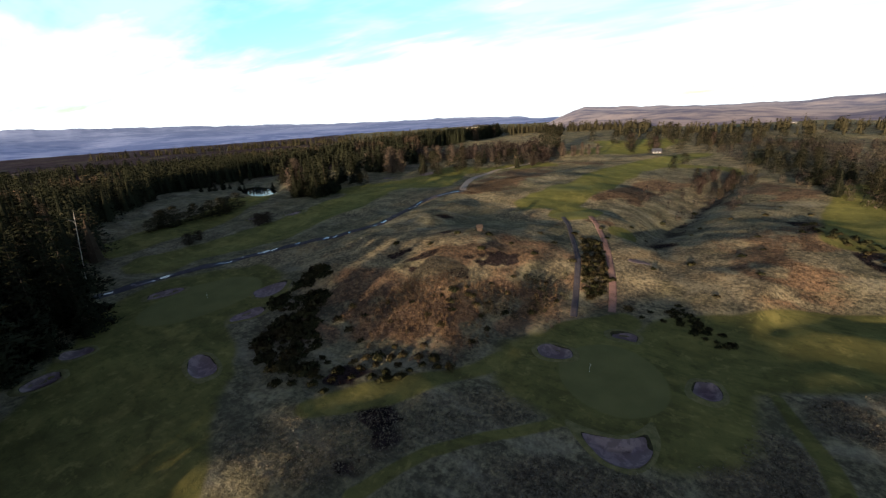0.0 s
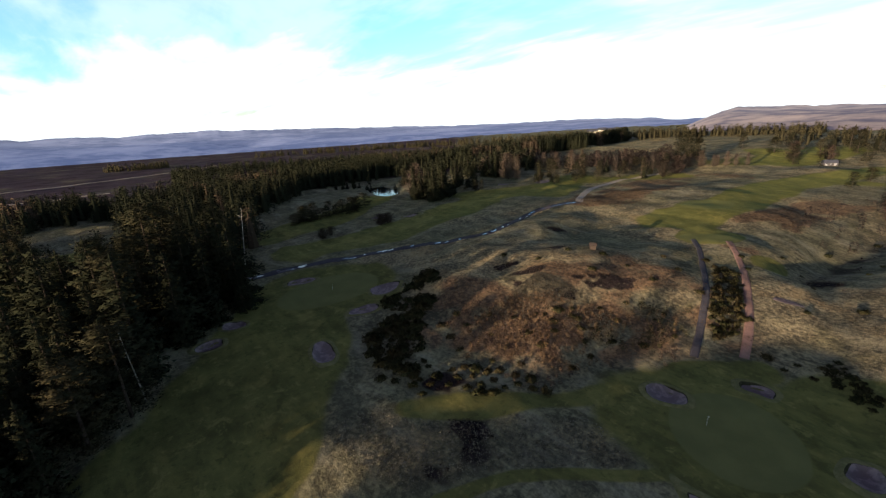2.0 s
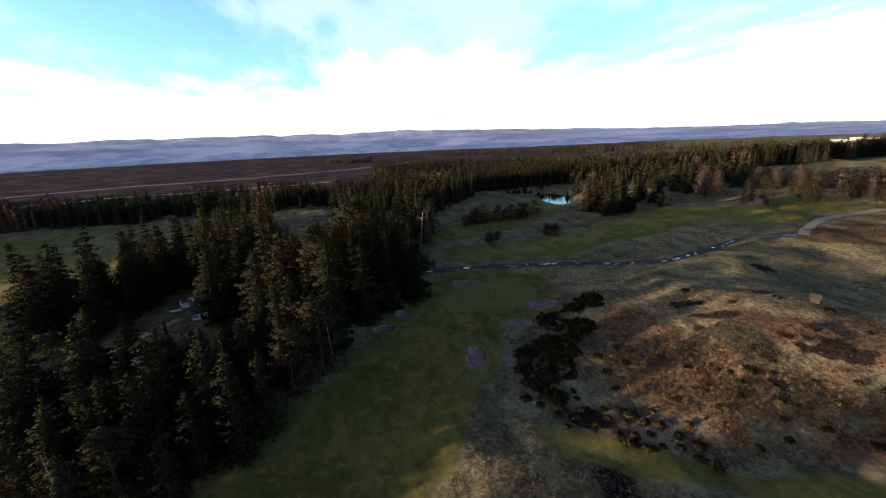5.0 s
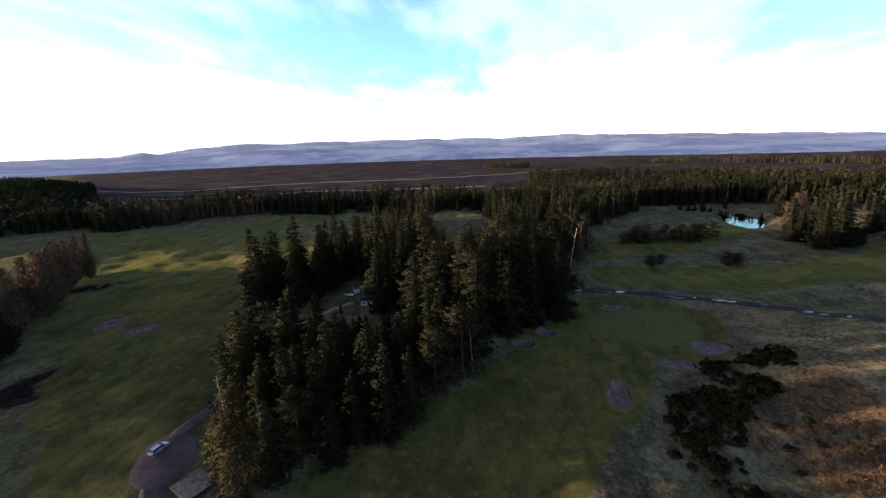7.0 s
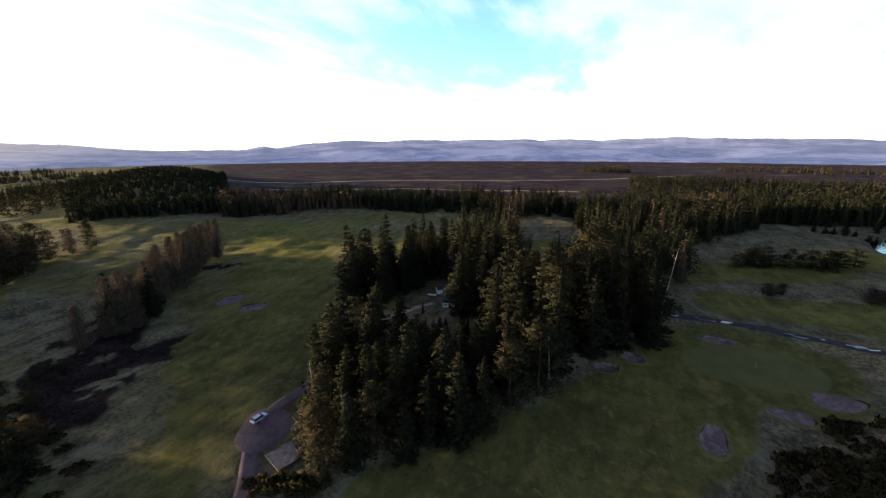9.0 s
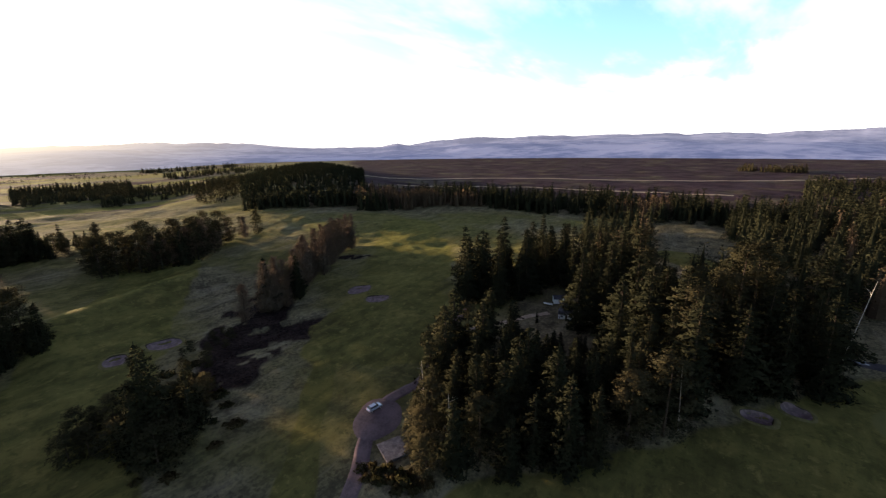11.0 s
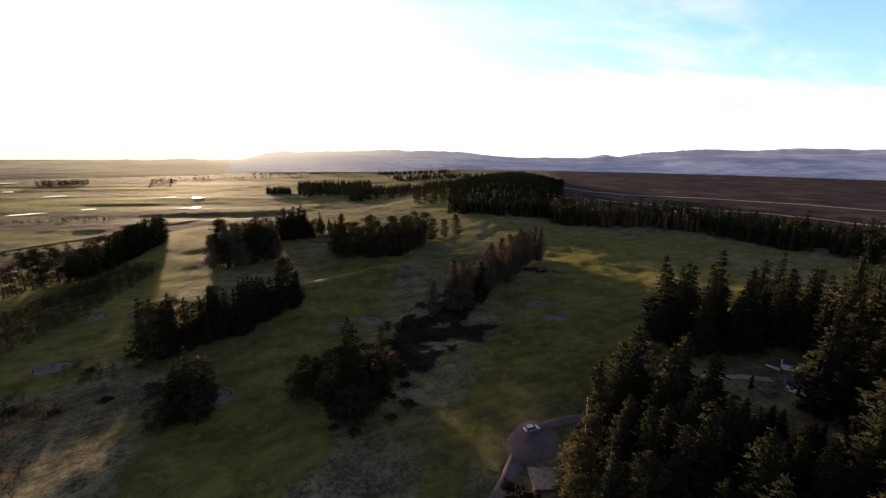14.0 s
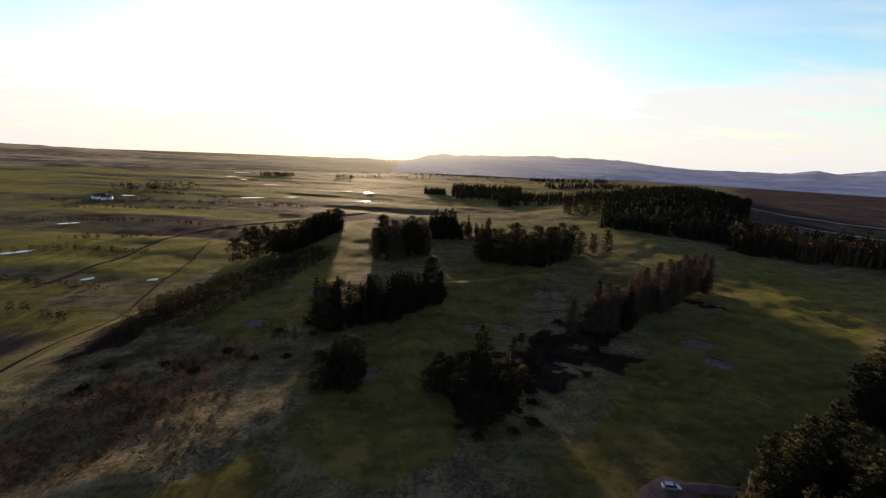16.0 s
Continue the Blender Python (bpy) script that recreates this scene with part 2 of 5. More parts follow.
def ground_look(n, place):
    first, second = n.add("ShaderNodeVertexColor"), n.add("ShaderNodeVertexColor")
    first.layer_name, second.layer_name = "zone", "kind"
    zone, kind = first.outputs[0], second.outputs[0]
    a, b = n.add("ShaderNodeSeparateColor"), n.add("ShaderNodeSeparateColor")
    n.join(zone, a.inputs[0])
    n.join(kind, b.inputs[0])
    fair, bracken, pale = a.outputs[0], a.outputs[1], a.outputs[2]
    heather, green, moor = b.outputs[0], b.outputs[1], b.outputs[2]
    tuft = n.noise(place, 0.9, 6.0, 0.7)
    patch = n.noise(place, 0.12, 5.0, 0.6)
    broad = n.noise(place, 0.018, 4.0, 0.6)
    blade = n.noise(place, 3.5, 3.0, 0.7)
    clump = n.ramp(n.math("ADD", n.math("MULTIPLY", tuft, 0.6), n.math("MULTIPLY", patch, 0.4)), 0.40, 0.62)
    drift = n.add("ShaderNodeMapping")
    n.put(drift.inputs[0], place)
    drift.inputs[2].default_value = (0, 0, radians(-33))
    drift.inputs[3].default_value = (0.045, 0.16, 0.1)
    streak = n.noise(drift.outputs[0], 1.0, 6.0, 0.65, 0.4)
    worn = n.noise(place, 0.045, 6.0, 0.68)
    mid = n.noise(place, 0.30, 6.0, 0.72, 0.3)
    rough = n.mix(clump, rgb(0.046, 0.039, 0.027), rgb(0.194, 0.167, 0.101))
    rough = n.mix(n.math("MULTIPLY", n.ramp(broad, 0.38, 0.66), 0.75), rough, n.mix(clump, rgb(0.056, 0.051, 0.029), rgb(0.136, 0.119, 0.063)))
    rough = n.mix(n.math("MULTIPLY", n.ramp(streak, 0.50, 0.64), 0.50), rough, n.mix(tuft, rgb(0.136, 0.124, 0.094), rgb(0.233, 0.199, 0.134)))
    rough = n.mix(n.math("MULTIPLY", n.ramp(streak, 0.49, 0.36), 0.50), rough, rgb(0.041, 0.038, 0.027))
    lawn = n.mix(n.ramp(patch, 0.3, 0.7), rgb(0.054, 0.049, 0.018), rgb(0.092, 0.084, 0.028))
    lawn = n.mix(n.math("MULTIPLY", n.ramp(broad, 0.45, 0.75), 0.6), lawn, rgb(0.116, 0.104, 0.031))
    lawn = n.mix(n.math("MULTIPLY", n.ramp(streak, 0.50, 0.62), 0.40), lawn, rgb(0.140, 0.122, 0.037))
    lawn = n.mix(n.math("MULTIPLY", n.ramp(streak, 0.47, 0.36), 0.50), lawn, rgb(0.038, 0.039, 0.014))
    lawn = n.mix(n.math("MULTIPLY", n.ramp(tuft, 0.50, 0.30), 0.35), lawn, rgb(0.040, 0.038, 0.018))
    lawn = n.mix(n.math("MULTIPLY", n.ramp(worn, 0.53, 0.66), 0.70), lawn, rgb(0.150, 0.124, 0.040))
    lawn = n.mix(n.math("MULTIPLY", n.ramp(worn, 0.46, 0.34), 0.60), lawn, rgb(0.032, 0.033, 0.012))
    lawn = n.mix(n.math("MULTIPLY", n.ramp(mid, 0.54, 0.66), 0.60), lawn, rgb(0.160, 0.135, 0.046))
    lawn = n.mix(n.math("MULTIPLY", n.ramp(mid, 0.46, 0.36), 0.55), lawn, rgb(0.034, 0.034, 0.013))
    rough = n.mix(n.math("MULTIPLY", n.ramp(mid, 0.48, 0.36), 0.55), rough, rgb(0.046, 0.040, 0.026))
    putting = n.mix(n.ramp(patch, 0.3, 0.7), rgb(0.078, 0.074, 0.030), rgb(0.098, 0.092, 0.036))
    fern = n.mix(clump, rgb(0.052, 0.034, 0.024), rgb(0.195, 0.120, 0.066))
    straw = n.mix(clump, rgb(0.058, 0.047, 0.031), rgb(0.265, 0.208, 0.118))
    straw = n.mix(n.math("MULTIPLY", n.ramp(worn, 0.50, 0.36), 0.60), straw, n.mix(clump, rgb(0.052, 0.046, 0.026), rgb(0.140, 0.120, 0.058)))
    straw = n.mix(n.math("MULTIPLY", n.ramp(worn, 0.52, 0.66), 0.55), straw, n.mix(clump, rgb(0.090, 0.058, 0.030), rgb(0.290, 0.185, 0.082)))
    ling = n.mix(clump, rgb(0.009, 0.007, 0.007), rgb(0.036, 0.025, 0.022))
    bog = n.mix(n.ramp(n.math("ADD", n.math("MULTIPLY", broad, 0.6), n.math("MULTIPLY", worn, 0.4)), 0.36, 0.64), rgb(0.022, 0.013, 0.018), rgb(0.056, 0.036, 0.043))
    c = rough
    edge = n.math("MULTIPLY", n.math("SUBTRACT", tuft, 0.5), 0.7)
    for mask, tint in ((moor, bog), (pale, straw), (bracken, fern), (heather, ling), (fair, lawn), (green, putting)):
        soft = 0.0 if tint == putting else n.math("MULTIPLY", edge, 0.55) if tint == lawn else edge
        c = n.mix(n.ramp(n.math("ADD", mask, soft), 0.25, 0.75), c, tint)
    wild = n.math("SUBTRACT", 1.0, n.math("MAXIMUM", fair, green), clamp=True)
    relief = n.math("ADD", n.math("MULTIPLY", n.math("MULTIPLY", tuft, wild), 0.55), n.math("MULTIPLY", blade, 0.10))
    dull = n.math("SUBTRACT", 1.0, n.math("MAXIMUM", moor, heather), clamp=True)
    n.fuzz = n.math("MULTIPLY", n.math("MULTIPLY", n.math("ADD", 0.25, n.math("MULTIPLY", fair, 0.75)), dull), 0.045)
    return c, relief, 0.9


GROUND = material("turf", ground_look, 0.95, gloss=0.008)
def sand_look(n, place):
    # random darker blotches over the sand
    blotch = n.ramp(n.noise(place, 0.6, 4.0, 0.6, 0.4), 0.42, 0.54)
    grain = n.noise(place, 5.0, 4.0, 0.65)
    dry = n.mix(grain, rgb(0.128, 0.093, 0.092), rgb(0.210, 0.154, 0.152))
    return n.mix(n.math("MULTIPLY", blotch, 0.55), dry, rgb(0.062, 0.044, 0.044)), grain, 0.06


# turf wall colour, darkened to stand for shade inside the bunkers
SHADE_FACE = material("turf wall", mottled((0.018, 0.017, 0.010), (0.045, 0.040, 0.022), 0.5, 0.03), 1.0, gloss=0.0)
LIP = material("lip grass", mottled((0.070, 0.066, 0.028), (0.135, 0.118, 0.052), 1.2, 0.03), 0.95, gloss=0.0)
SAND = material("bunker sand", sand_look, 0.95, gloss=0.1)
TARMAC = material("wet tarmac", mottled((0.030, 0.027, 0.031), (0.058, 0.052, 0.056), 2.5, 0.01), 0.95, gloss=0.03)
RED_GRAVEL = material("red gravel", mottled((0.125, 0.072, 0.058), (0.195, 0.115, 0.092), 2.0, 0.02), 0.95, gloss=0.03)
TRACK = material("sandy track", mottled((0.22, 0.165, 0.12), (0.34, 0.27, 0.20), 2.5, 0.02), 0.95, gloss=0.05)
DRIVE = material("drive gravel", mottled((0.070, 0.052, 0.055), (0.135, 0.096, 0.098), 5.0, 0.02), 0.95, gloss=0.05)
LANE = material("worn lane", mottled((0.038, 0.034, 0.030), (0.078, 0.068, 0.055), 3.0, 0.02), 1.0, gloss=0.0)
WATER = material("still water", lambda n, p: rgb(0.012, 0.016, 0.018), 0.04, gloss=0.5)
BARK = material("bark", mottled((0.022, 0.016, 0.012), (0.060, 0.046, 0.036), 0.8, 0.03), 1.0, gloss=0.0)
PALE_BARK = material("bleached bark", mottled((0.16, 0.14, 0.115), (0.34, 0.31, 0.27), 0.6, 0.02), 0.95, gloss=0.05)
SPRUCE = material("spruce needles", leafy((0.0115, 0.0128, 0.0078), (0.0172, 0.0184, 0.0102), (0.024, 0.0230, 0.0125)), 1.0, gloss=0.0)
PINE = material("pine needles", leafy((0.016, 0.0158, 0.0092), (0.028, 0.0262, 0.0140), (0.044, 0.035, 0.0185)), 1.0, gloss=0.0)
LARCH = material("bare larch twigs", leafy((0.060, 0.046, 0.036), (0.125, 0.094, 0.070), (0.115, 0.080, 0.054)), 1.0, gloss=0.0)
BROWN = material("brown larch boughs", leafy((0.028, 0.021, 0.015), (0.066, 0.048, 0.032), (0.060, 0.040, 0.024)), 1.0, gloss=0.0)
SCRUB = material("bare brown twigs", leafy((0.022, 0.016, 0.013), (0.066, 0.044, 0.034), (0.036, 0.034, 0.020)), 1.0, gloss=0.0)
GORSE = material("gorse leaves", leafy((0.013, 0.014, 0.007), (0.040, 0.038, 0.016), (0.062, 0.042, 0.020)), 1.0, gloss=0.0)
LING = material("heather twigs", leafy((0.007, 0.005, 0.005), (0.030, 0.019, 0.015), (0.024, 0.016, 0.011)), 1.0, gloss=0.0)
FERN = material("dead bracken", leafy((0.040, 0.027, 0.016), (0.150, 0.090, 0.044), (0.11, 0.08, 0.045)), 1.0, gloss=0.0)
STRAW = material("pale tussock", leafy((0.060, 0.053, 0.036), (0.180, 0.155, 0.108), (0.13, 0.105, 0.07)), 1.0, gloss=0.0)
WHITE = material("white render", mottled((0.62, 0.61, 0.60), (0.80, 0.79, 0.77), 2.0, 0.005), 0.85)
CREAM = material("cream render", mottled((0.34, 0.29, 0.21), (0.46, 0.40, 0.29), 6.0, 0.01), 0.85)
PALE_ROOF = material("pale felt roof", mottled((0.07, 0.060, 0.062), (0.19, 0.165, 0.165), 1.0, 0.02), 0.95, gloss=0.05)
SLATE = material("slate", mottled((0.025, 0.026, 0.032), (0.055, 0.055, 0.065), 1.5, 0.03), 0.75, gloss=0.2)
STONE = material("dark stone", mottled((0.035, 0.032, 0.031), (0.080, 0.072, 0.068), 1.0, 0.03), 0.95, gloss=0.05)
CONCRETE = material("pale concrete", mottled((0.06, 0.053, 0.052), (0.16, 0.140, 0.135), 1.3, 0.04), 0.95, gloss=0.05)
GLASS = material("window glass", lambda n, p: rgb(0.02, 0.025, 0.03), 0.06, gloss=0.6)
CAR_PAINT = material("silver car paint", lambda n, p: rgb(0.34, 0.40, 0.50), 0.25, metal=0.35, gloss=0.5)
RUBBER = material("tyre rubber", lambda n, p: rgb(0.02, 0.02, 0.02), 0.8)
CHROME = material("alloy", lambda n, p: rgb(0.6, 0.6, 0.6), 0.3, metal=1.0)
WOOD = material("weathered wood", mottled((0.018, 0.012, 0.008), (0.036, 0.024, 0.016), 0.6, 0.01), 0.9)
ROOFING = material("brown felt", mottled((0.018, 0.012, 0.009), (0.034, 0.023, 0.017), 0.6, 0.01), 0.9)
RED = material("red cloth", lambda n, p: rgb(0.55, 0.04, 0.03), 0.8)
LAMP = material("lens red", lambda n, p: rgb(0.4, 0.02, 0.02), 0.3)


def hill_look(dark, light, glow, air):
    """Far hills with haze painted into their colour and a glow of their own."""
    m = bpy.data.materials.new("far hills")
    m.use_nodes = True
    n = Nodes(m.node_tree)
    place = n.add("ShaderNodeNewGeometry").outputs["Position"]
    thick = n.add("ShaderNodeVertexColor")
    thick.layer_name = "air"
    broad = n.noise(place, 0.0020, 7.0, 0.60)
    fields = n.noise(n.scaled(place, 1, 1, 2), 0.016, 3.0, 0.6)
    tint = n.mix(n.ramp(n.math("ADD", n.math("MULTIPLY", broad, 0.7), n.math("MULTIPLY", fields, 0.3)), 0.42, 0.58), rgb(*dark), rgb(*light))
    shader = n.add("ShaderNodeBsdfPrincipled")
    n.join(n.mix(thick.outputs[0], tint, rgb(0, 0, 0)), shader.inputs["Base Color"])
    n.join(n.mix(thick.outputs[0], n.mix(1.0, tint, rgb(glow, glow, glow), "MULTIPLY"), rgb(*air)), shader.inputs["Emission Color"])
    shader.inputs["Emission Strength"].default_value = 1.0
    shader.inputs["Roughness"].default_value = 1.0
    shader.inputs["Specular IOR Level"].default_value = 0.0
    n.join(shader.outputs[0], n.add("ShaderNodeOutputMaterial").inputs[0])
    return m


# hill tints, share of glow and the haze colour mixed over them
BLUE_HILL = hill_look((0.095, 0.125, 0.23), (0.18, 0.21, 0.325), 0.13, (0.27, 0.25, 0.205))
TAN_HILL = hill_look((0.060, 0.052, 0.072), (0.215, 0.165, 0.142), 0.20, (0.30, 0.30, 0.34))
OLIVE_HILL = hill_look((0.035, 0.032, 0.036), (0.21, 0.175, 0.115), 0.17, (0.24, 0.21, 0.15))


# ---- building helpers ----
def mesh_of(name, verts, faces, mat):
    me = bpy.data.meshes.new(name)
    me.from_pydata([tuple(v) for v in verts], [], [tuple(f) for f in faces])
    if mat:
        me.materials.append(mat)
    me.update()
    return me


def quick_mesh(name, verts, tris, mat):
    """A mesh from arrays of places and triangles."""
    verts, tris = np.asarray(verts, np.float32), np.asarray(tris, np.int32)
    me = bpy.data.meshes.new(name)
    me.vertices.add(len(verts))
    me.vertices.foreach_set("co", verts.ravel())
    k = tris.shape[1]
    me.loops.add(tris.size)
    me.loops.foreach_set("vertex_index", tris.ravel())
    me.polygons.add(len(tris))
    me.polygons.foreach_set("loop_start", np.arange(len(tris), dtype=np.int32) * k)
    me.update(calc_edges=True)
    me.validate()
    if mat:
        me.materials.append(mat)
    return me


def leaf_mesh(name, verts, outward, mat):
    """Loose leaf triangles whose shading follows the mass that they make up; outward: one way for each leaf."""
    v = np.asarray(verts, float).reshape(-1, 3, 3)
    way = np.asarray(outward, float).reshape(-1, 3)
    way = way / np.maximum(np.linalg.norm(way, axis=1, keepdims=True), 1e-6)
    face = np.cross(v[:, 1] - v[:, 0], v[:, 2] - v[:, 0])
    turned = (face * way).sum(1) < 0
    v[turned] = v[turned][:, [0, 2, 1]]
    me = quick_mesh(name, v.reshape(-1, 3), np.arange(len(v) * 3).reshape(-1, 3), mat)
    soft_shaded(me)
    me.normals_split_custom_set_from_vertices(np.repeat(way, 3, axis=0))
    return me


def soft_shaded(me):
    me.polygons.foreach_set("use_smooth", np.ones(len(me.polygons), bool))
    return me


def part(name, bm, mat, parent, label=""):
    """Links a bmesh, or a mesh, as one part under a thing or a part."""
    if isinstance(bm, bmesh.types.BMesh):
        me = bpy.data.meshes.new(name)
        bm.to_mesh(me)
        bm.free()
        me.materials.append(mat)
    else:
        me = bm
    ob = new(name, me)
    ob.parent = parent
    return tagged(ob, label)


def thing(name, m, label, category, group="", kind=""):
    ob = new(name)
    ob.matrix_basis = m
    return tagged(ob, label, category, group, kind)


def block(sx, sy, sz, at=(0, 0, 0), bevel=0.0, turn=0.0):
    """A bevelled box that stands on at."""
    bm = bmesh.new()
    bmesh.ops.create_cube(bm, size=1.0)
    bmesh.ops.transform(bm, matrix=Matrix.Translation((at[0], at[1], at[2] + sz / 2)) @ Matrix.Rotation(radians(turn), 4, "Z") @ Matrix.Diagonal((sx, sy, sz, 1)), verts=bm.verts)
    if bevel:
        bmesh.ops.bevel(bm, geom=bm.edges[:], offset=bevel, segments=2, affect="EDGES", profile=0.5)
    return bm


def gable(sx, sy, rise, at=(0, 0, 0), over=0.3, thick=0.18):
    """A pitched roof over a box sx by sy, its ridge along x."""
    bm = bmesh.new()
    hx, hy = sx / 2 + over, sy / 2 + over
    low = -over * rise / (sy / 2)
    for dz in (0, thick):
        for px in (-hx, hx):
            for py, pz in ((-hy, low), (0, rise), (hy, low)):
                bm.verts.new((at[0] + px, at[1] + py, at[2] + pz + dz))
    v = list(bm.verts)
    for f in ((0, 1, 4, 3), (1, 2, 5, 4), (6, 9, 10, 7), (7, 10, 11, 8), (0, 3, 9, 6), (2, 8, 11, 5), (0, 6, 7, 1), (1, 7, 8, 2), (3, 4, 10, 9), (4, 5, 11, 10)):
        bm.faces.new([v[i] for i in f])
    bmesh.ops.recalc_face_normals(bm, faces=bm.faces)
    return bm


def gable_wall(sx, sy, high, rise, at=(0, 0, 0)):
    """Walls of a house with gables at both ends of x."""
    bm = bmesh.new()
    hx, hy = sx / 2, sy / 2
    ring = [(-hy, 0), (hy, 0), (hy, high), (0, high + rise - 0.02), (-hy, high)]
    a = [bm.verts.new((at[0] - hx, at[1] + p, at[2] + q)) for p, q in ring]
    b = [bm.verts.new((at[0] + hx, at[1] + p, at[2] + q)) for p, q in ring]
    bm.faces.new(a)
    bm.faces.new(b[::-1])
    for k in range(5):
        bm.faces.new((a[k], b[k], b[(k + 1) % 5], a[(k + 1) % 5]))
    bmesh.ops.recalc_face_normals(bm, faces=bm.faces)
    return bm


def tube(r0, r1, high, sides=8, at=(0, 0, 0), lean=(0, 0)):
    bm = bmesh.new()
    rings = []
    for k, (r, z) in enumerate(((r0, 0), (r0 * 0.62 + r1 * 0.38, high * 0.4), (r1, high))):
        f = z / high
        rings.append([bm.verts.new((at[0] + lean[0] * f + r * math.cos(a), at[1] + lean[1] * f + r * math.sin(a), at[2] + z)) for a in np.linspace(0, 2 * math.pi, sides, endpoint=False)])
    for low, top in zip(rings[:-1], rings[1:]):
        for k in range(sides):
            bm.faces.new((low[k], low[(k + 1) % sides], top[(k + 1) % sides], top[k]))
    bm.faces.new(rings[-1])
    bm.faces.new(rings[0][::-1])
    return bm


# ---- ground: one sheet to the horizon ----
def zone_masks(x, y):
    """What grows where: fairway, bracken, pale grass, heather, green, moor."""
    lift = EYE / (EYE - np.minimum(mounds(x, y), 20))
    x, y = x * lift, y * lift
    wob = rough_noise(x, y, 16, 31, 3)
    wide = rough_noise(x, y, 45, 37, 3)

    def spot(cx, cy, rx, ry, turn=0, soft=0.25, rag=0.25):
        return 1 - smooth(oval(x, y, cx, cy, rx, ry, turn) + wob * rag, 1 - soft, 1 + soft)

    def strip(points, width, soft=3.0, rag=3.0):
        return 1 - smooth(near_line(x, y, points) + wob * rag, width - soft, width + soft)

    def most(*some):
        out = some[0]
        for s in some[1:]:
            out = np.maximum(out, s)
        return out

    across_plot = (x - 40) * 0.77 + (y + 77) * 0.64, (y + 77) * 0.77 - (x - 40) * 0.64
    plot_rim = np.maximum(np.abs(across_plot[0]) / 14, np.abs(across_plot[1]) / 7)
    plot = 1 - smooth(plot_rim, 0.97, 1.03)
    fair = most(
        strip([(-52, -22), (-75, 2), (-100, 22), (-128, 40)], 20, 3, 5), spot(-138, 55, 26, 32, 20), spot(-13, 78, 26, 22, 20),
        strip([(-16, 104), (-28, 92), (-31, 81), (-38, 66), (-49, 51), (-60, 38)], 3.4, 2, 3), strip([(5, 100), (30, 118), (70, 130)], 16), strip([(-39, 29), (-34, 41), (-27, 49), (-20, 56), (-14, 64)], 1.7, 0.8, 1.0), strip([(14, 87), (17, 77), (19, 71), (20, 60)], 1.5, 0.8, 1.0), strip([(-34, -64), (-52, -82), (-75, -104)], 4.0, 1.5, 2.0),
        strip([(-192, 70), (-190, 110), (-205, 165), (-228, 230), (-225, 330), (-160, 420)], 17, 4, 8), strip([(-88, 235), (-80, 300), (-72, 400), (-50, 470), (-27, 529)], 19, 3, 6), strip([(-60, 420), (-30, 425), (8, 413)], 9, 3, 4), strip([(-105, 560), (-130, 660), (-165, 740)], 26, 4, 8), spot(57, 240, 14, 22, 0, 0.3, 0.3),
        spot(-63, 215, 14, 16, 0, 0.1, 0.1), spot(-34, 190, 6, 10, 20, 0.15, 0.1), strip([(48, 205), (56, 250), (72, 330)], 14), strip([(-250, 235), (-225, 280), (-200, 275), (-235, 370)], 18, 3, 8), strip([(-150, 560), (-110, 604), (-90, 760)], 40),
        strip([(5, -98), (-12, -140), (-42, -190), (-78, -250), (-120, -330)], 21, 3, 6), strip([(62, -175), (55, -215), (48, -290), (40, -400)], 20, 4, 8),
        strip([(-100, -106), (-130, -122), (-190, -160), (-270, -230)], 26, 5, 10), plot,
        spot(186, -280, 30, 15, 20), spot(146, -163, 9, 14, -30), spot(290, -412, 40, 14, 20), spot(150, -262, 8, 16), strip([(-240, 60), (-262, 120), (-300, 170)], 16), strip([(-235, 20), (-280, -20)], 14),
    )
    bracken = most(
        spot(-61, 88, 42, 24, 51, 0.45, 0.9), spot(-70, 140, 26, 22, 30, 0.6, 1.2), spot(-98, 82, 20, 14, 40, 0.5, 1.0), spot(-48, 185, 20, 30, 0, 0.5, 0.8), strip([(-150, 262), (-150, 390), (-120, 430)], 22, 6, 12), strip([(-42, 200), (-50, 262), (-30, 330), (0, 380)], 16, 6, 10), spot(24, 290, 22, 60, -10, 0.5, 0.9), spot(34, 232, 14, 22, -20, 0.5, 0.9),
        spot(28, 180, 26, 50, 0, 0.5, 1.2), spot(70, -115, 40, 18, 60, 0.6, 1.2), spot(-160, 15, 10, 12, 0, 0.5, 0.8), spot(-245, 70, 8, 14),
    ) * (0.10 + 0.9 * smooth(wide + 1.0 * wob, -0.20, 0.18))
    pale = most(
        spot(-96, 125, 52, 46, 20, 0.5, 0.6), strip([(-58, 28), (-42, 43), (-26, 58)], 9, 4, 8), spot(11, 67, 8, 11, -10, 0.3, 0.6), spot(23, 83, 6, 8, 20, 0.3, 0.6), spot(2, 128, 10, 16, 20, 0.4, 0.8), spot(22, 165, 45, 55, 0, 0.5, 0.8), spot(-18, 44, 16, 6, 30, 0.5, 0.8),
        spot(-66, -100, 30, 40, 30, 0.8, 1.4) * 0.55, spot(80, -125, 50, 40, 40, 0.6, 1.0) * 0.3, spot(-70, -70, 8, 30, 60, 0.5, 0.6), spot(-190, 200, 30, 60, 15, 0.6, 0.9), spot(-150, 100, 16, 40, 0, 0.5, 0.8),
        spot(-220, -220, 60, 40, 30, 0.7, 1.2),
    ) * (0.5 + 0.5 * smooth(wide - 0.3 * wob, -0.45, 0.2))
    az_here, r_here = np.degrees(np.arctan2(-x, y)), np.hypot(x, y)
    dry = smooth(r_here, 108, 150) * smooth(az_here, -45, -30) * (1 - smooth(az_here, 28, 44)) * (1 - smooth(r_here, 1300, 1600))
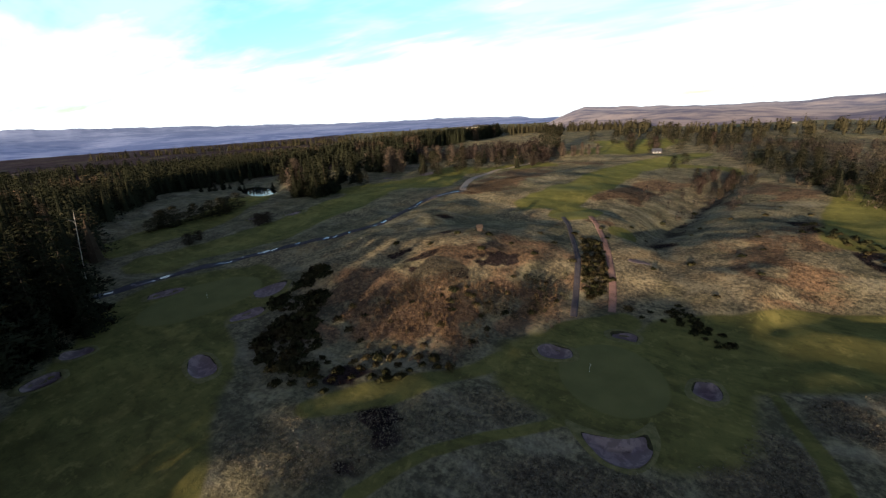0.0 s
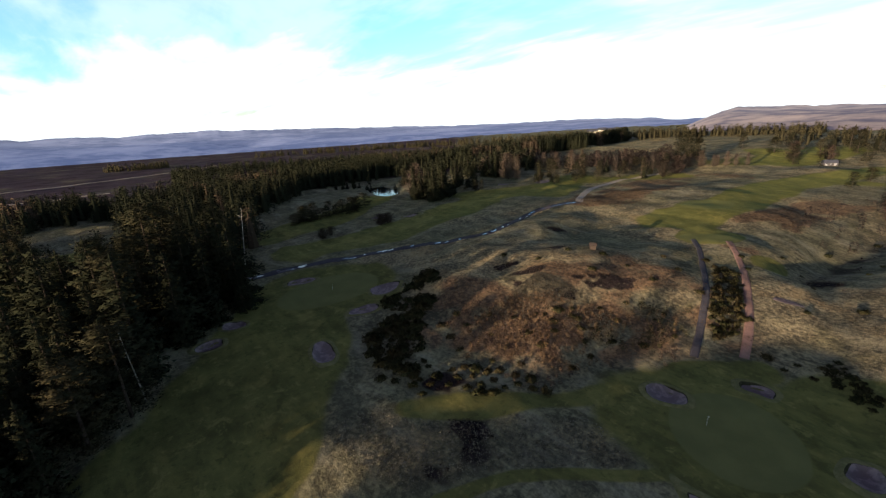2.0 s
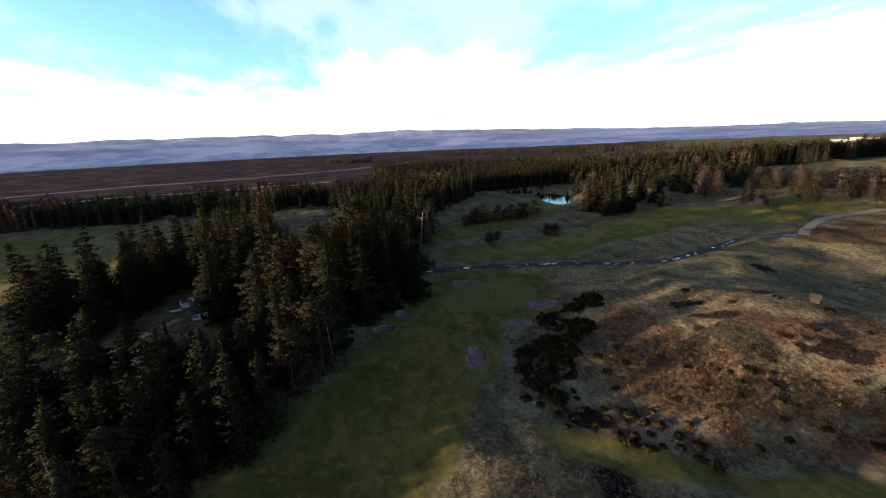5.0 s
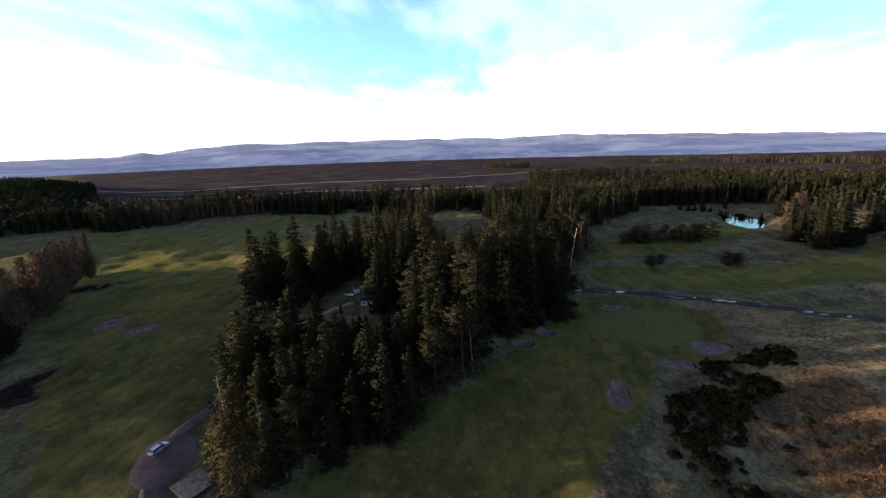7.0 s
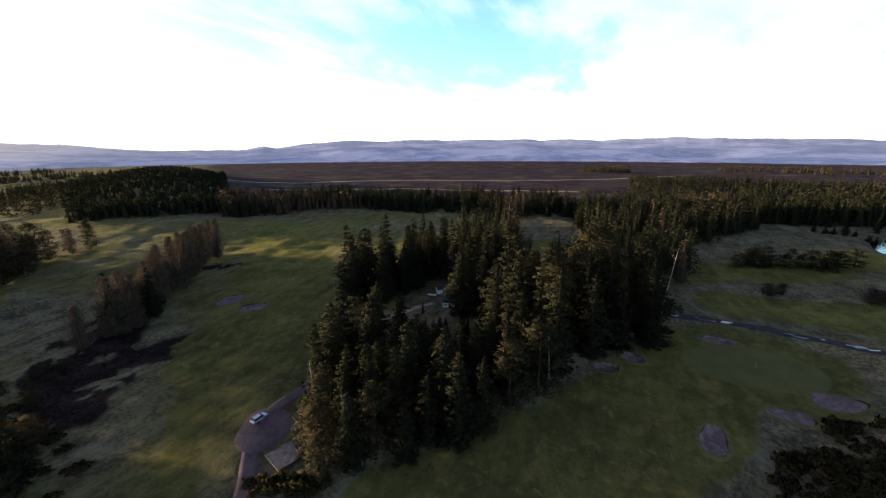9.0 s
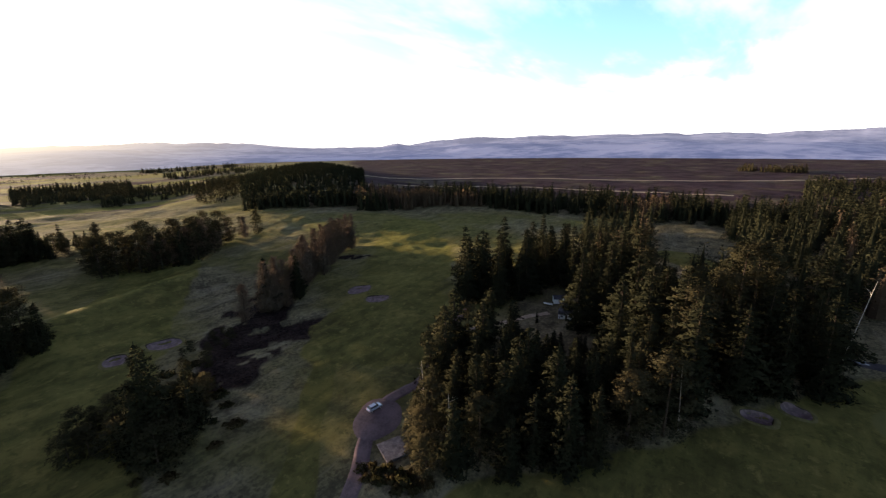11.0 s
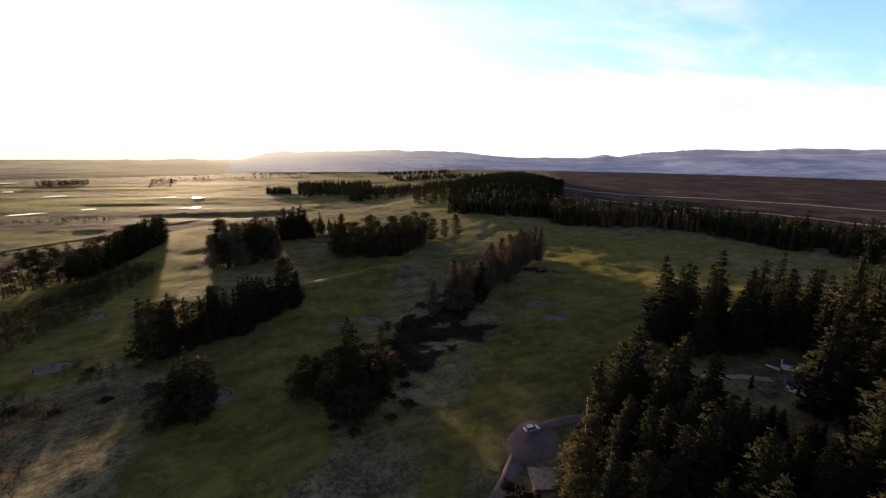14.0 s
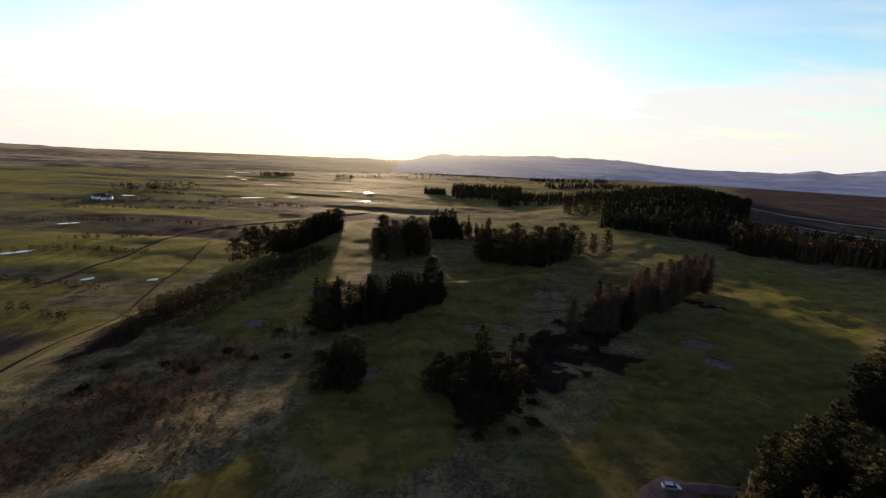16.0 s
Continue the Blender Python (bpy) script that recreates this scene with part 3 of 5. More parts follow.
    pale = np.maximum(pale, dry * (0.52 + 0.9 * wide))
    heather = most(
        spot(-102, 118, 11, 6.5, 25, 0.3, 2.6), spot(-67, 127, 10, 4.5, 20, 0.3, 2.6), spot(-88, 104, 6, 4, 20, 0.4, 2.6), spot(-104, 150, 8, 4, 60, 0.4, 2.6), spot(-66, 48, 9, 3.5, 20, 0.5, 1.4), spot(-43, 35, 9, 5, 30, 0.6, 2.6) * 0.7, spot(-50, 42, 5, 2.4, 20, 0.5, 2.6), spot(-62, -132, 20, 13, 35, 0.25, 0.6), spot(-55, -127, 15, 12, 40, 0.25, 0.8), spot(-67, -151, 11, 8, 30, 0.25, 0.8), spot(-80, -158, 25, 14, 35, 0.25, 0.6), spot(-86, -132, 16, 10, 0, 0.25, 0.6), spot(-171, -186, 13, 4.5, 135, 0.4, 1.4), strip([(112, -170), (106, -210), (90, -262), (66, -300)], 15, 5, 12) * 0.7,
        spot(-128, 178, 14, 8, 60, 0.4, 1.0), spot(-70, 110, 5, 4), strip(BANK[1:6], 9, 4, 12), strip([(32, 231), (42, 203), (50, 172)], 5, 2, 3), spot(-16, 180, 7, 10, 10, 0.5, 1.0),
        strip(GULLY, 4, 3, 6) * 0.6, spot(84, -124, 44, 30, 40, 0.6, 2.4) * 0.36, spot(95, -150, 22, 14, 60, 0.5, 2.2) * 0.5,
    )
    low = smooth(beyond_bank(x, y), 15, 60) * smooth(np.hypot(x, y), 120, 220)
    along, across = x * 0.13 + 14 * np.sin(y / 120), y + 0.22 * x + 26 * np.sin(x / 150)
    bands = rough_noise(along, across, 58, 95, 3) + 0.5 * rough_noise(along * 0.8, across, 170, 96, 2)
    dusk = rough_noise(along * 1.6, across, 46, 97, 3)
    field = smooth(bands + 0.5 * dusk, -0.04, 0.08)
    fair = fair * (1 - low) + low * field
    moor_low = low * (1 - field) * (0.38 + 0.36 * smooth(dusk, -0.1, 0.2))
    pale = pale * (1 - low) + low * smooth(rough_noise(along * 1.3, across, 30, 98, 2), 0.14, 0.3) * 0.3
    meadow = smooth(-y, 40, 75) * (1 - smooth(oval(x, y, 82, -118, 62, 44, 40) + 0.4 * wob, 1.1, 0.7)) * np.clip(0.50 + 0.5 * wide + 0.2 * wob, 0, 0.62)
    fair = np.maximum(fair, meadow * (1 - 0.9 * moor_low) * (1 - smooth(np.hypot(x, y), 400, 470) * (1 - smooth(az_here % 360, 142, 147) * (1 - smooth(r_here, 1500, 2000)))) * (1 - smooth(heather, 0.2, 0.5)))
    pale = pale * (1 - 0.5 * smooth(-y, 40, 75)) * (0.7 + 0.3 * smooth(np.hypot(x, y), 95, 120))
    heather = heather * smooth(rough_noise(x, y, 7, 91, 3) + 0.25 * wide + 0.30 * (1 - smooth(oval(x, y, -76, -142, 38, 28, 30), 0.9, 1.3)), -0.28, 0.0)
    green = most(spot(-13.5, 77, 10.5, 12.5, 20, 0.06, 0.05), spot(-136, 56, 14, 20, 10, 0.08, 0.06), spot(-88, 288, 14, 20, 0, 0.1, 0.1), spot(-62, 212, 13, 9, 20, 0.1, 0.1), spot(183, -276, 12, 9, 0, 0.15, 0.1))
    r = np.hypot(x, y)
    az = (np.degrees(np.arctan2(-x, y)) + 360) % 360
    moor = smooth(r, 470, 560) * smooth(az, 42, 50) * (1 - smooth(az, 136, 141)) * (0.75 + 0.5 * wide)
    return fair, bracken, pale, heather, green, np.clip(np.maximum(moor, moor_low), 0, 1)


def make_ground():
    turns = np.radians(np.concatenate([np.arange(-34, 216, 0.33), np.arange(216, 326, 3.0)]))
    reach = np.concatenate([[0.5, 8, 16, 24], np.geomspace(30, 4950, 400)])
    r, a = np.meshgrid(reach, turns, indexing="ij")
    x, y = -np.sin(a) * r, np.cos(a) * r
    z = land(x, y)
    far = smooth(r, 2600, 4900)
    z = z * (1 - far)
    nr, na = r.shape
    idx = np.arange(nr * na).reshape(nr, na)
    right = np.roll(idx, -1, axis=1)
    quads = np.stack([idx[:-1], idx[1:], right[1:], right[:-1]], -1).reshape(-1, 4)
    me = quick_mesh("ground", np.stack([x, y, z], -1).reshape(-1, 3), quads[:, ::-1], GROUND)
    soft_shaded(me)
    fair, bracken, pale, heather, green, moor = (np.clip(m, 0, 1).ravel() for m in zone_masks(x, y))
    one = np.ones_like(fair)
    for name, channels in (("zone", (fair, bracken, pale, one)), ("kind", (heather, green, moor, one))):
        layer = me.color_attributes.new(name, "FLOAT_COLOR", "POINT")
        layer.data.foreach_set("color", np.stack(channels, -1).astype(np.float32).ravel())
    return tagged(new("ground", me), "rolling golf course turf with fairways, rough, bracken and moor", "ground", kind="structure")


make_ground()


def hill_height(az):
    """Elevation in degrees of the far skyline."""
    marks = [(-60, 0.6), (-20, 0.6), (-12, 0.0), (-7, -0.35), (0, -0.3), (8, -0.05), (15.5, 0.25), (21, -0.75), (24, -0.35), (30, 0.0), (48, 0.05), (54, 0.3), (67, 0.7), (80, 1.05), (88, 0.85), (99, 1.0), (110, 1.0),
             (114, 1.05), (117.5, 0.85), (121, 0.95), (127, 0.55), (130, 0.05), (131.8, 0.2), (134, -0.2), (143, -0.25), (150, 0.45), (161, 0.65), (166, 0.5), (176, 0.2), (181.4, -0.85), (181.8, -0.85), (184, -0.6), (195, -0.85), (203, -1.1), (215, -0.7), (221, -0.4), (260, 0.4), (300, 0.6)]
    return np.interp(az, [m[0] for m in marks], [m[1] for m in marks])


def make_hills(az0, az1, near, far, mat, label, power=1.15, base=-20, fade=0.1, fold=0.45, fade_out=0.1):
    az = np.arange(az0, az1 + 0.1, 0.2)
    reach = np.linspace(0, 1, 48)
    k, a = np.meshgrid(reach, az, indexing="ij")
    r = near + (far - near) * k
    broad = sum(hill_height(a + d) for d in range(-9, 10, 2)) / 10
    top = 62 + far * np.tan(np.radians(broad * (1 - k**2) + hill_height(a) * k**2))
    x, y = -np.sin(np.radians(a)) * r, np.cos(np.radians(a)) * r
    folds = rough_noise(x, y, far / 6.5, 51, 3)
    rise = np.clip(k ** power + fold * folds * np.sin(np.pi * k), 0, 1.02)
    inward = smooth(a, az0, az0 + fade) * (1 - smooth(a, az1 - fade_out, az1))
    z = -24 + (base + 24) * smooth(k, 0, 0.07) * inward + (top - base) * rise * inward + far / 320 * rough_noise(a * 60, k * 0, 110, 5, 4) * k**4
    nr, na = r.shape
    idx = np.arange(nr * na).reshape(nr, na)
    quads = np.stack([idx[:-1, :-1], idx[1:, :-1], idx[1:, 1:], idx[:-1, 1:]], -1).reshape(-1, 4)
    me = soft_shaded(quick_mesh("backdrop", np.stack([x, y, z], -1).reshape(-1, 3), quads[:, ::-1], mat))
    # painted haze: stronger with distance and round the sun's bearing
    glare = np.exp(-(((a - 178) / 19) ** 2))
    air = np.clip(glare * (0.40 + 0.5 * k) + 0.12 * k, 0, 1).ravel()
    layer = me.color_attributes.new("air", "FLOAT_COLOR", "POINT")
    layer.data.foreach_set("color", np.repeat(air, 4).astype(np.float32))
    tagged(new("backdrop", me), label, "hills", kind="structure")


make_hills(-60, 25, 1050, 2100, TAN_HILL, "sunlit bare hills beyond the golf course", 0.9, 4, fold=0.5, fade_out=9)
make_hills(14, 190, 1900, 3900, BLUE_HILL, "distant bare hills with blue-grey haze in their colour", 0.95, -2, 7, fold=0.4, fade_out=16)
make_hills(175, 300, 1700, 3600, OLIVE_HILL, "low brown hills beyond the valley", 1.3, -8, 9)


# ---- paths, drives and water ----
def ribbon(name, points, width, mat, label, lift=0.10, step=2.0):
    """A path of that width laid along the points."""
    pts = [np.array(on_land(*p), float) for p in points]
    fine = []
    for k in range(len(pts) - 1):
        p0, p1, p2, p3 = pts[max(k - 1, 0)], pts[k], pts[k + 1], pts[min(k + 2, len(pts) - 1)]
        many = max(2, int(np.linalg.norm(p2 - p1) / step))
        for s in np.linspace(0, 1, many, endpoint=False):
            fine.append(0.5 * (2 * p1 + (p2 - p0) * s + (2 * p0 - 5 * p1 + 4 * p2 - p3) * s**2 + (3 * p1 - p0 - 3 * p2 + p3) * s**3))
    fine.append(pts[-1])
    fine = np.array(fine)
    way = np.gradient(fine, axis=0)
    way /= np.linalg.norm(way, axis=1, keepdims=True)
    side = np.stack([-way[:, 1], way[:, 0]], -1)
    wide = width * (1 + 0.10 * rough_noise(fine[:, 0], fine[:, 1], 9, 71, 2))[:, None]
    rows = [fine + side * wide * f for f in (-0.54, -0.5, -0.25, 0, 0.25, 0.5, 0.54)]
    xy = np.stack(rows, 1)
    z = land(xy[..., 0], xy[..., 1]) + lift
    z[:, [0, -1]] -= lift + 0.1
    verts = np.concatenate([xy, z[..., None]], -1).reshape(-1, 3)
    n, m = xy.shape[:2]
    idx = np.arange(n * m).reshape(n, m)
    quads = np.stack([idx[:-1, :-1], idx[1:, :-1], idx[1:, 1:], idx[:-1, 1:]], -1).reshape(-1, 4)
    me = soft_shaded(quick_mesh(name, verts, quads[:, ::-1], mat))
    return tagged(new(name, me), label, "path", kind="structure")


WET_PATH = [(-172, 10), (-171, 32), (-172, 43), (-170, 59), (-163, 85), (-156, 112), (-151, 132), (-148, 156), (-155, 180), (-162, 205), (-164, 228), (-157, 254)]
ribbon("path", WET_PATH, 4.2, TARMAC, "wet dark tarmac path with puddles")
ribbon("path", [(-157, 254), (-168, 275), (-182, 322), (-184, 370), (-176, 430)], 4.0, TRACK, "pale sandy track across the fairway")
ribbon("path", [(-66, 205), (-58, 189), (-42, 149), (-34, 122), (-28, 99)], 1.8, TARMAC, "narrow dark tarmac path down the slope")
ribbon("path", [(-53, 209), (-39, 176), (-28, 142), (-23, 122), (-20, 107)], 2.0, RED_GRAVEL, "reddish gravel path to the green")
ribbon("path", [(-520, -700), (-574, -629), (-690, -490), (-765, -372), (-800, -250), (-850, -100), (-930, 60), (-1050, 200)], 9.0, TRACK, "pale grassy track across the dark moor", 0.5, 12.0)
ribbon("path", [(-520, -470), (-545, -430), (-614, -290), (-632, -148), (-640, 0)], 6.0, TRACK, "pale grassy track before the moor", 0.5, 12.0)
ribbon("path", [(145, -140), (145, -154), (143, -175), (138, -200), (150, -262), (154, -300), (170, -380)], 1.4, LANE, "worn path below the heathery bank", 0.25, 4.0)
ribbon("road", [(215, -250), (210, -316), (214, -382), (205, -435), (168, -481), (114, -521), (40, -585)], 2.4, LANE, "narrow worn lane across the valley floor", 0.4, 6.0)
ribbon("road", [(-38, -53.5), (-43, -56.5), (-49.5, -60.5), (-56, -65.5), (-63, -69.5), (-71, -72.5), (-80, -72.6), (-91, -73), (-121, -84), (-142, -91)], 3.6, DRIVE, "gravel drive beside the spruce wood", 0.09)
ribbon("road", [(-121, -80), (-132, -72), (-146, -64), (-156, -58)], 2.6, TRACK, "dirt track to the white house", 0.10)


def disc(name, cx, cy, rx, ry, turn, mat, label, category, lift, rag=0.06, kind="", level=None, seed=0, group="", edge=0.0, bend=0.0, blunt=1.0):
    """A flat irregular patch that follows the ground, or lies level."""
    verts, faces = [], []
    c, s = math.cos(radians(turn)), math.sin(radians(turn))
    sides, rings = 28, (0.35, 0.7, 0.9, 1.0)
    xs, ys = [cx], [cy]
    for f in rings:
        for k in range(sides):
            a = 2 * math.pi * k / sides
            wob = 1 + rag * (math.sin(2 * a + seed) + 0.6 * math.sin(3 * a + 2.1 * seed) + 0.4 * math.sin(5 * a + seed))
            ca, sa = math.cos(a), math.sin(a)
            u, v = rx * f * wob * math.copysign(abs(ca) ** blunt, ca), ry * f * wob * math.copysign(abs(sa) ** blunt, sa)
            v += bend * ((u / rx) ** 2 - 0.4)
            xs.append(cx + u * c - v * s)
            ys.append(cy + u * s + v * c)
    xs, ys = np.array(xs), np.array(ys)
    zs = land(xs, ys) + lift if level is None else np.full(len(xs), level)
    if edge:
        zs[-sides:] -= edge
    tris = [(0, 1 + k, 1 + (k + 1) % sides) for k in range(sides)]
    for q in range(len(rings) - 1):
        for k in range(sides):
            a, b = 1 + q * sides + k, 1 + q * sides + (k + 1) % sides
            tris += [(a, a + sides, b + sides), (a, b + sides, b)]
    me = soft_shaded(quick_mesh(name, np.stack([xs, ys, zs], -1), tris, mat))
    return tagged(new(name, me), label, category, group, kind)


disc("road", -64.5, -69.5, 8.6, 6.8, 20, DRIVE, "gravel turning place at the drive's end", "drive", 0.12, 0.07, "structure", seed=1.0, edge=0.2)
def ring_at(cx, cy, rx, ry, turn, f, bend, blunt, rag, seed, sides=36):
    """Places round an irregular oval, f times its size."""
    c, s = math.cos(radians(turn)), math.sin(radians(turn))
    got = []
    for k in range(sides):
        a = 2 * math.pi * k / sides
        wob = 1 + rag * (math.sin(2 * a + seed) + 0.6 * math.sin(3 * a + 2.1 * seed) + 0.4 * math.sin(5 * a + seed))
        ca, sa = math.cos(a), math.sin(a)
        u, v = rx * f * wob * math.copysign(abs(ca) ** blunt, ca), ry * f * wob * math.copysign(abs(sa) ** blunt, sa)
        v += bend * ((u / rx) ** 2 - 0.4)
        got.append((cx + u * c - v * s, cy + u * s + v * c))
    return np.array(got)


def bunker(k, cx, cy, rx, ry, turn, deep, bend=0.0):
    """A sand floor, the steep turf face round it and a rolled grassy lip."""
    blunt = 0.85
    wide = min(rx, ry)
    ob = thing("bunker", pose(cx, cy, stand(cx, cy)), "sand bunker with a steep turf face and grassy lip", "bunker", "golf bunkers")
    back = ob.matrix_basis.inverted()

    def rings(steps, mat, name, label):
        verts = []
        for out, high in steps:
            xy = ring_at(cx, cy, rx, ry, turn, 1 + out / wide, bend, blunt, 0.05, k * 1.7)
            rim = ring_at(cx, cy, rx, ry, turn, 1 + 1.3 / wide, bend, blunt, 0.05, k * 1.7)
            z = land(rim[:, 0], rim[:, 1]) + high + 0.10 * rough_noise(xy[:, 0], xy[:, 1], 2.2, 77, 2)
            verts += [back @ Vector((px, py, pz)) for (px, py), pz in zip(xy, z)]
        m = 36
        faces = [(i * m + j, (i + 1) * m + j, (i + 1) * m + (j + 1) % m, i * m + (j + 1) % m) for i in range(len(steps) - 1) for j in range(m)]
        part(name, soft_shaded(mesh_of(name, verts, faces, mat)), mat, ob, label)

    floor = disc("sand", cx, cy, rx * 0.97, ry * 0.97, turn, SAND, "", "", 0.12, 0.05, seed=k * 1.7, bend=bend, blunt=blunt)
    floor.parent = ob
    floor.matrix_parent_inverse = back
    rings(((-0.55, -0.75 * deep), (-0.30, -0.1), (-0.12, 0.14)), SHADE_FACE, "turf_face", "stacked turf wall with shade in its dark colour")
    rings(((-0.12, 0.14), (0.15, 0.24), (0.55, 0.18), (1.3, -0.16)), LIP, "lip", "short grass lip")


for k, row in enumerate(BUNKERS):
    bunker(k, *row)
for k, (px, py, rx, ry, turn) in enumerate(((-20.5, 150, 4.0, 1.3, 20),)):
    px, py = on_land(px, py)
    disc("sand_scar", px, py, rx, ry, turn, DRIVE, "bare pale sandy scar in the rough slope", "scar", 0.12, 0.12, "structure", seed=k + 4.0, edge=0.2)
disc("water", POND[0], POND[1], POND[2] * 1.08, POND[3] * 1.08, POND[4], WATER, "dark still pond among trees", "pond", 0, 0.08, "structure", level=-0.45)
VALLEY_WATER = [(65, -717, 16, 9), (62, -868, 9, 12), (162, -2160, 60, 60), (111, -893, 12, 8), (196, -763, 10, 6), (255, -740, 22, 6), (497, -1277, 14, 16), (422, -1159, 10, 12), (291, -331, 13, 3), (348, -461, 9, 4), (445, -720, 10, 6), (195, -266, 3.5, 2.5), (156, -266, 3, 2.5), (300, -1000, 20, 10), (530, -1450, 24, 14)]
for k, (cx, cy, rx, ry) in enumerate(VALLEY_WATER):
    disc("water", cx, cy, rx, ry, math.degrees(math.atan2(cx, -cy)), WATER, "flooded pool glinting on the valley floor", "pool", 0, 0.12, "structure", level=stand(cx, cy) + 0.9, seed=k * 2.3)
rnd = random.Random(5)
for k in range(46):
    f = rnd.uniform(0.08, 0.98) * (len(WET_PATH) - 1)
    i = int(f)
    px = WET_PATH[i][0] + (WET_PATH[i + 1][0] - WET_PATH[i][0]) * (f - i) + rnd.uniform(-0.9, 0.9)
    py = WET_PATH[i][1] + (WET_PATH[i + 1][1] - WET_PATH[i][1]) * (f - i)
    turn = math.degrees(math.atan2(WET_PATH[i + 1][1] - WET_PATH[i][1], WET_PATH[i + 1][0] - WET_PATH[i][0]))
    px, py = on_land(px, py)
    disc("puddle", px, py, rnd.uniform(0.5, 2.0), rnd.uniform(0.3, 0.65), turn, WATER, "shallow puddle on the wet tarmac path", "puddle", 0.15, 0.12, group="puddles on the path", seed=k)


# ---- trees ----
def spruce_crown(seed, high, wide, levels=36, bare=0.05, power=0.62):
    """Tiers of drooping boughs, each a ragged fan of needle sprays, with gaps and an uneven outline."""
    rng = np.random.default_rng(seed)
    verts, ways = [], []
    ph = rng.uniform(0, 6.28, 4)
    lean_side = rng.uniform(0.10, 0.26)
    for k in range(levels):
        f = min(max((k + rng.uniform(-0.45, 0.45)) / levels, 0.0), 0.97)
        z = high * (bare + (1 - bare) * f)
        ring = wide * (1 - f) ** power * (0.92 + 0.20 * math.sin(9 * f + ph[0]) + rng.uniform(-0.16, 0.16)) + 0.35
        if f < 0.12:
            ring *= 0.75
        many = max(4, int(9.5 * (0.45 + 0.55 * (1 - f))))
        start = rng.uniform(0, 6.28)
        for b in range(many):
            if rng.random() < 0.10:
                continue
            a = start + 2 * math.pi * (b + rng.uniform(-0.42, 0.42)) / many
            long = ring * rng.uniform(0.55, 1.22) * (1 + lean_side * math.sin(a + ph[1]) + 0.16 * math.sin(3 * a + ph[2] - 7 * f))
            out, side = np.array([math.cos(a), math.sin(a), 0.0]), np.array([-math.sin(a), math.cos(a), 0.0])
            droop = long * rng.uniform(0.05, 0.55)
            fan = 0.20 * long + 0.30
            count = int(14 + 6.5 * long)
            t = rng.uniform(0.12, 1.0, count) ** 0.75
            across = rng.normal(0, 0.55, count) * fan * (1.15 - 0.55 * t)
            hang = np.abs(rng.normal(0, 0.30, count)) * fan
            mid = out * (long * t)[:, None] + side * across[:, None]
            mid[:, 2] += z - droop * (1.4 * t - 0.6 * t * t) - hang
            size = (0.19 + 0.036 * long) * rng.uniform(0.6, 1.35, (count, 1, 1))
            tri = mid[:, None] + rng.normal(0, 1, (count, 3, 3)) * size * [1.0, 1.0, 0.62]
            verts.append(tri)
            ways.append(out * 0.75 + np.array([0, 0, 0.55]) + side * (across / fan)[:, None] * 0.5 - np.array([0, 0, 1.0]) * (hang / fan)[:, None] * 0.9 + rng.normal(0, 0.18, (count, 3)))
    tip = np.array([[[0, 0, high * 1.02], [0.26 * math.cos(c), 0.26 * math.sin(c), high * 0.945], [0.26 * math.cos(c + 1.2), 0.26 * math.sin(c + 1.2), high * 0.935]] for c in (0, 1.3, 2.6, 3.9, 5.2)])
    verts.append(tip)
    ways.append(tip.mean(1) * [1, 1, 0] + [0, 0, 0.1])
    return np.concatenate(verts), np.concatenate(ways)


def pine_crown(seed, high, wide):
    """Rounder, more open, with clumps of needles on limbs."""
    rng = np.random.default_rng(seed)
    verts, ways = [], []
    for k in range(95):
        f = rng.uniform(0.06, 1.0) ** 0.95
        a = rng.uniform(0, 6.28)
        reach = wide * math.sqrt(max(0.03, 1 - ((f - 0.40) / 0.62) ** 2)) * rng.uniform(0.25, 1.05)
        middle = np.array([math.cos(a) * reach, math.sin(a) * reach, high * f])
        size = wide * rng.uniform(0.15, 0.31)
        offset = rng.normal(0, 1, (64, 3)) * size * [0.58, 0.58, 0.36]
        verts.append((middle + offset)[:, None] + rng.normal(0, 1, (64, 3, 3)) * size * [0.20, 0.20, 0.10])
        ways.append(offset / size * 1.1 + np.array([math.cos(a), math.sin(a), 0]) * 0.45 + np.array([0, 0, 0.35 + 0.4 * f]))
    return np.concatenate(verts), np.concatenate(ways)


def larch_crown(seed, high, wide, boughs=760, rise=0.7):
    """Bare twigs: fine slivers that sweep upwards from slender boughs."""
    rng = np.random.default_rng(seed)
    verts = []
    for k in range(boughs):
        f = rng.uniform(0.02, 0.96) ** 1.15
        a = rng.uniform(0, 6.28)
        reach = wide * (1.0 - f) ** 0.55 * rng.uniform(0.25, 1.08) + 0.15
        root = np.array([0, 0, high * f])
        out = np.array([math.cos(a), math.sin(a), rng.uniform(0.2, rise + 0.3)])
        side = np.array([-math.sin(a), math.cos(a), 0])
        tip = root + out * reach
        tip[2] = min(tip[2], high * 1.03)
        verts += [root - side * 0.05, root + side * 0.05, tip]
        for t in range(13):
            p = root + (tip - root) * rng.uniform(0.15, 1.0)
            d = (side * rng.uniform(-1, 1) * 0.45 + out * rng.uniform(-0.1, 0.5) + [0, 0, rng.uniform(0.1, rise)]) * rng.uniform(0.4, 1.0) * (0.6 + 0.22 * reach)
            w = rng.normal(0, 1, 3) * 0.07
            verts += [p - w, p + w, p + d]
    verts = np.array(verts).reshape(-1, 3, 3)
    middle = verts.mean(1)
    return verts, np.concatenate([middle[:, :2] / wide, 0.5 * (middle[:, 2:] / high)], 1) + rng.normal(0, 0.3, (len(middle), 3))


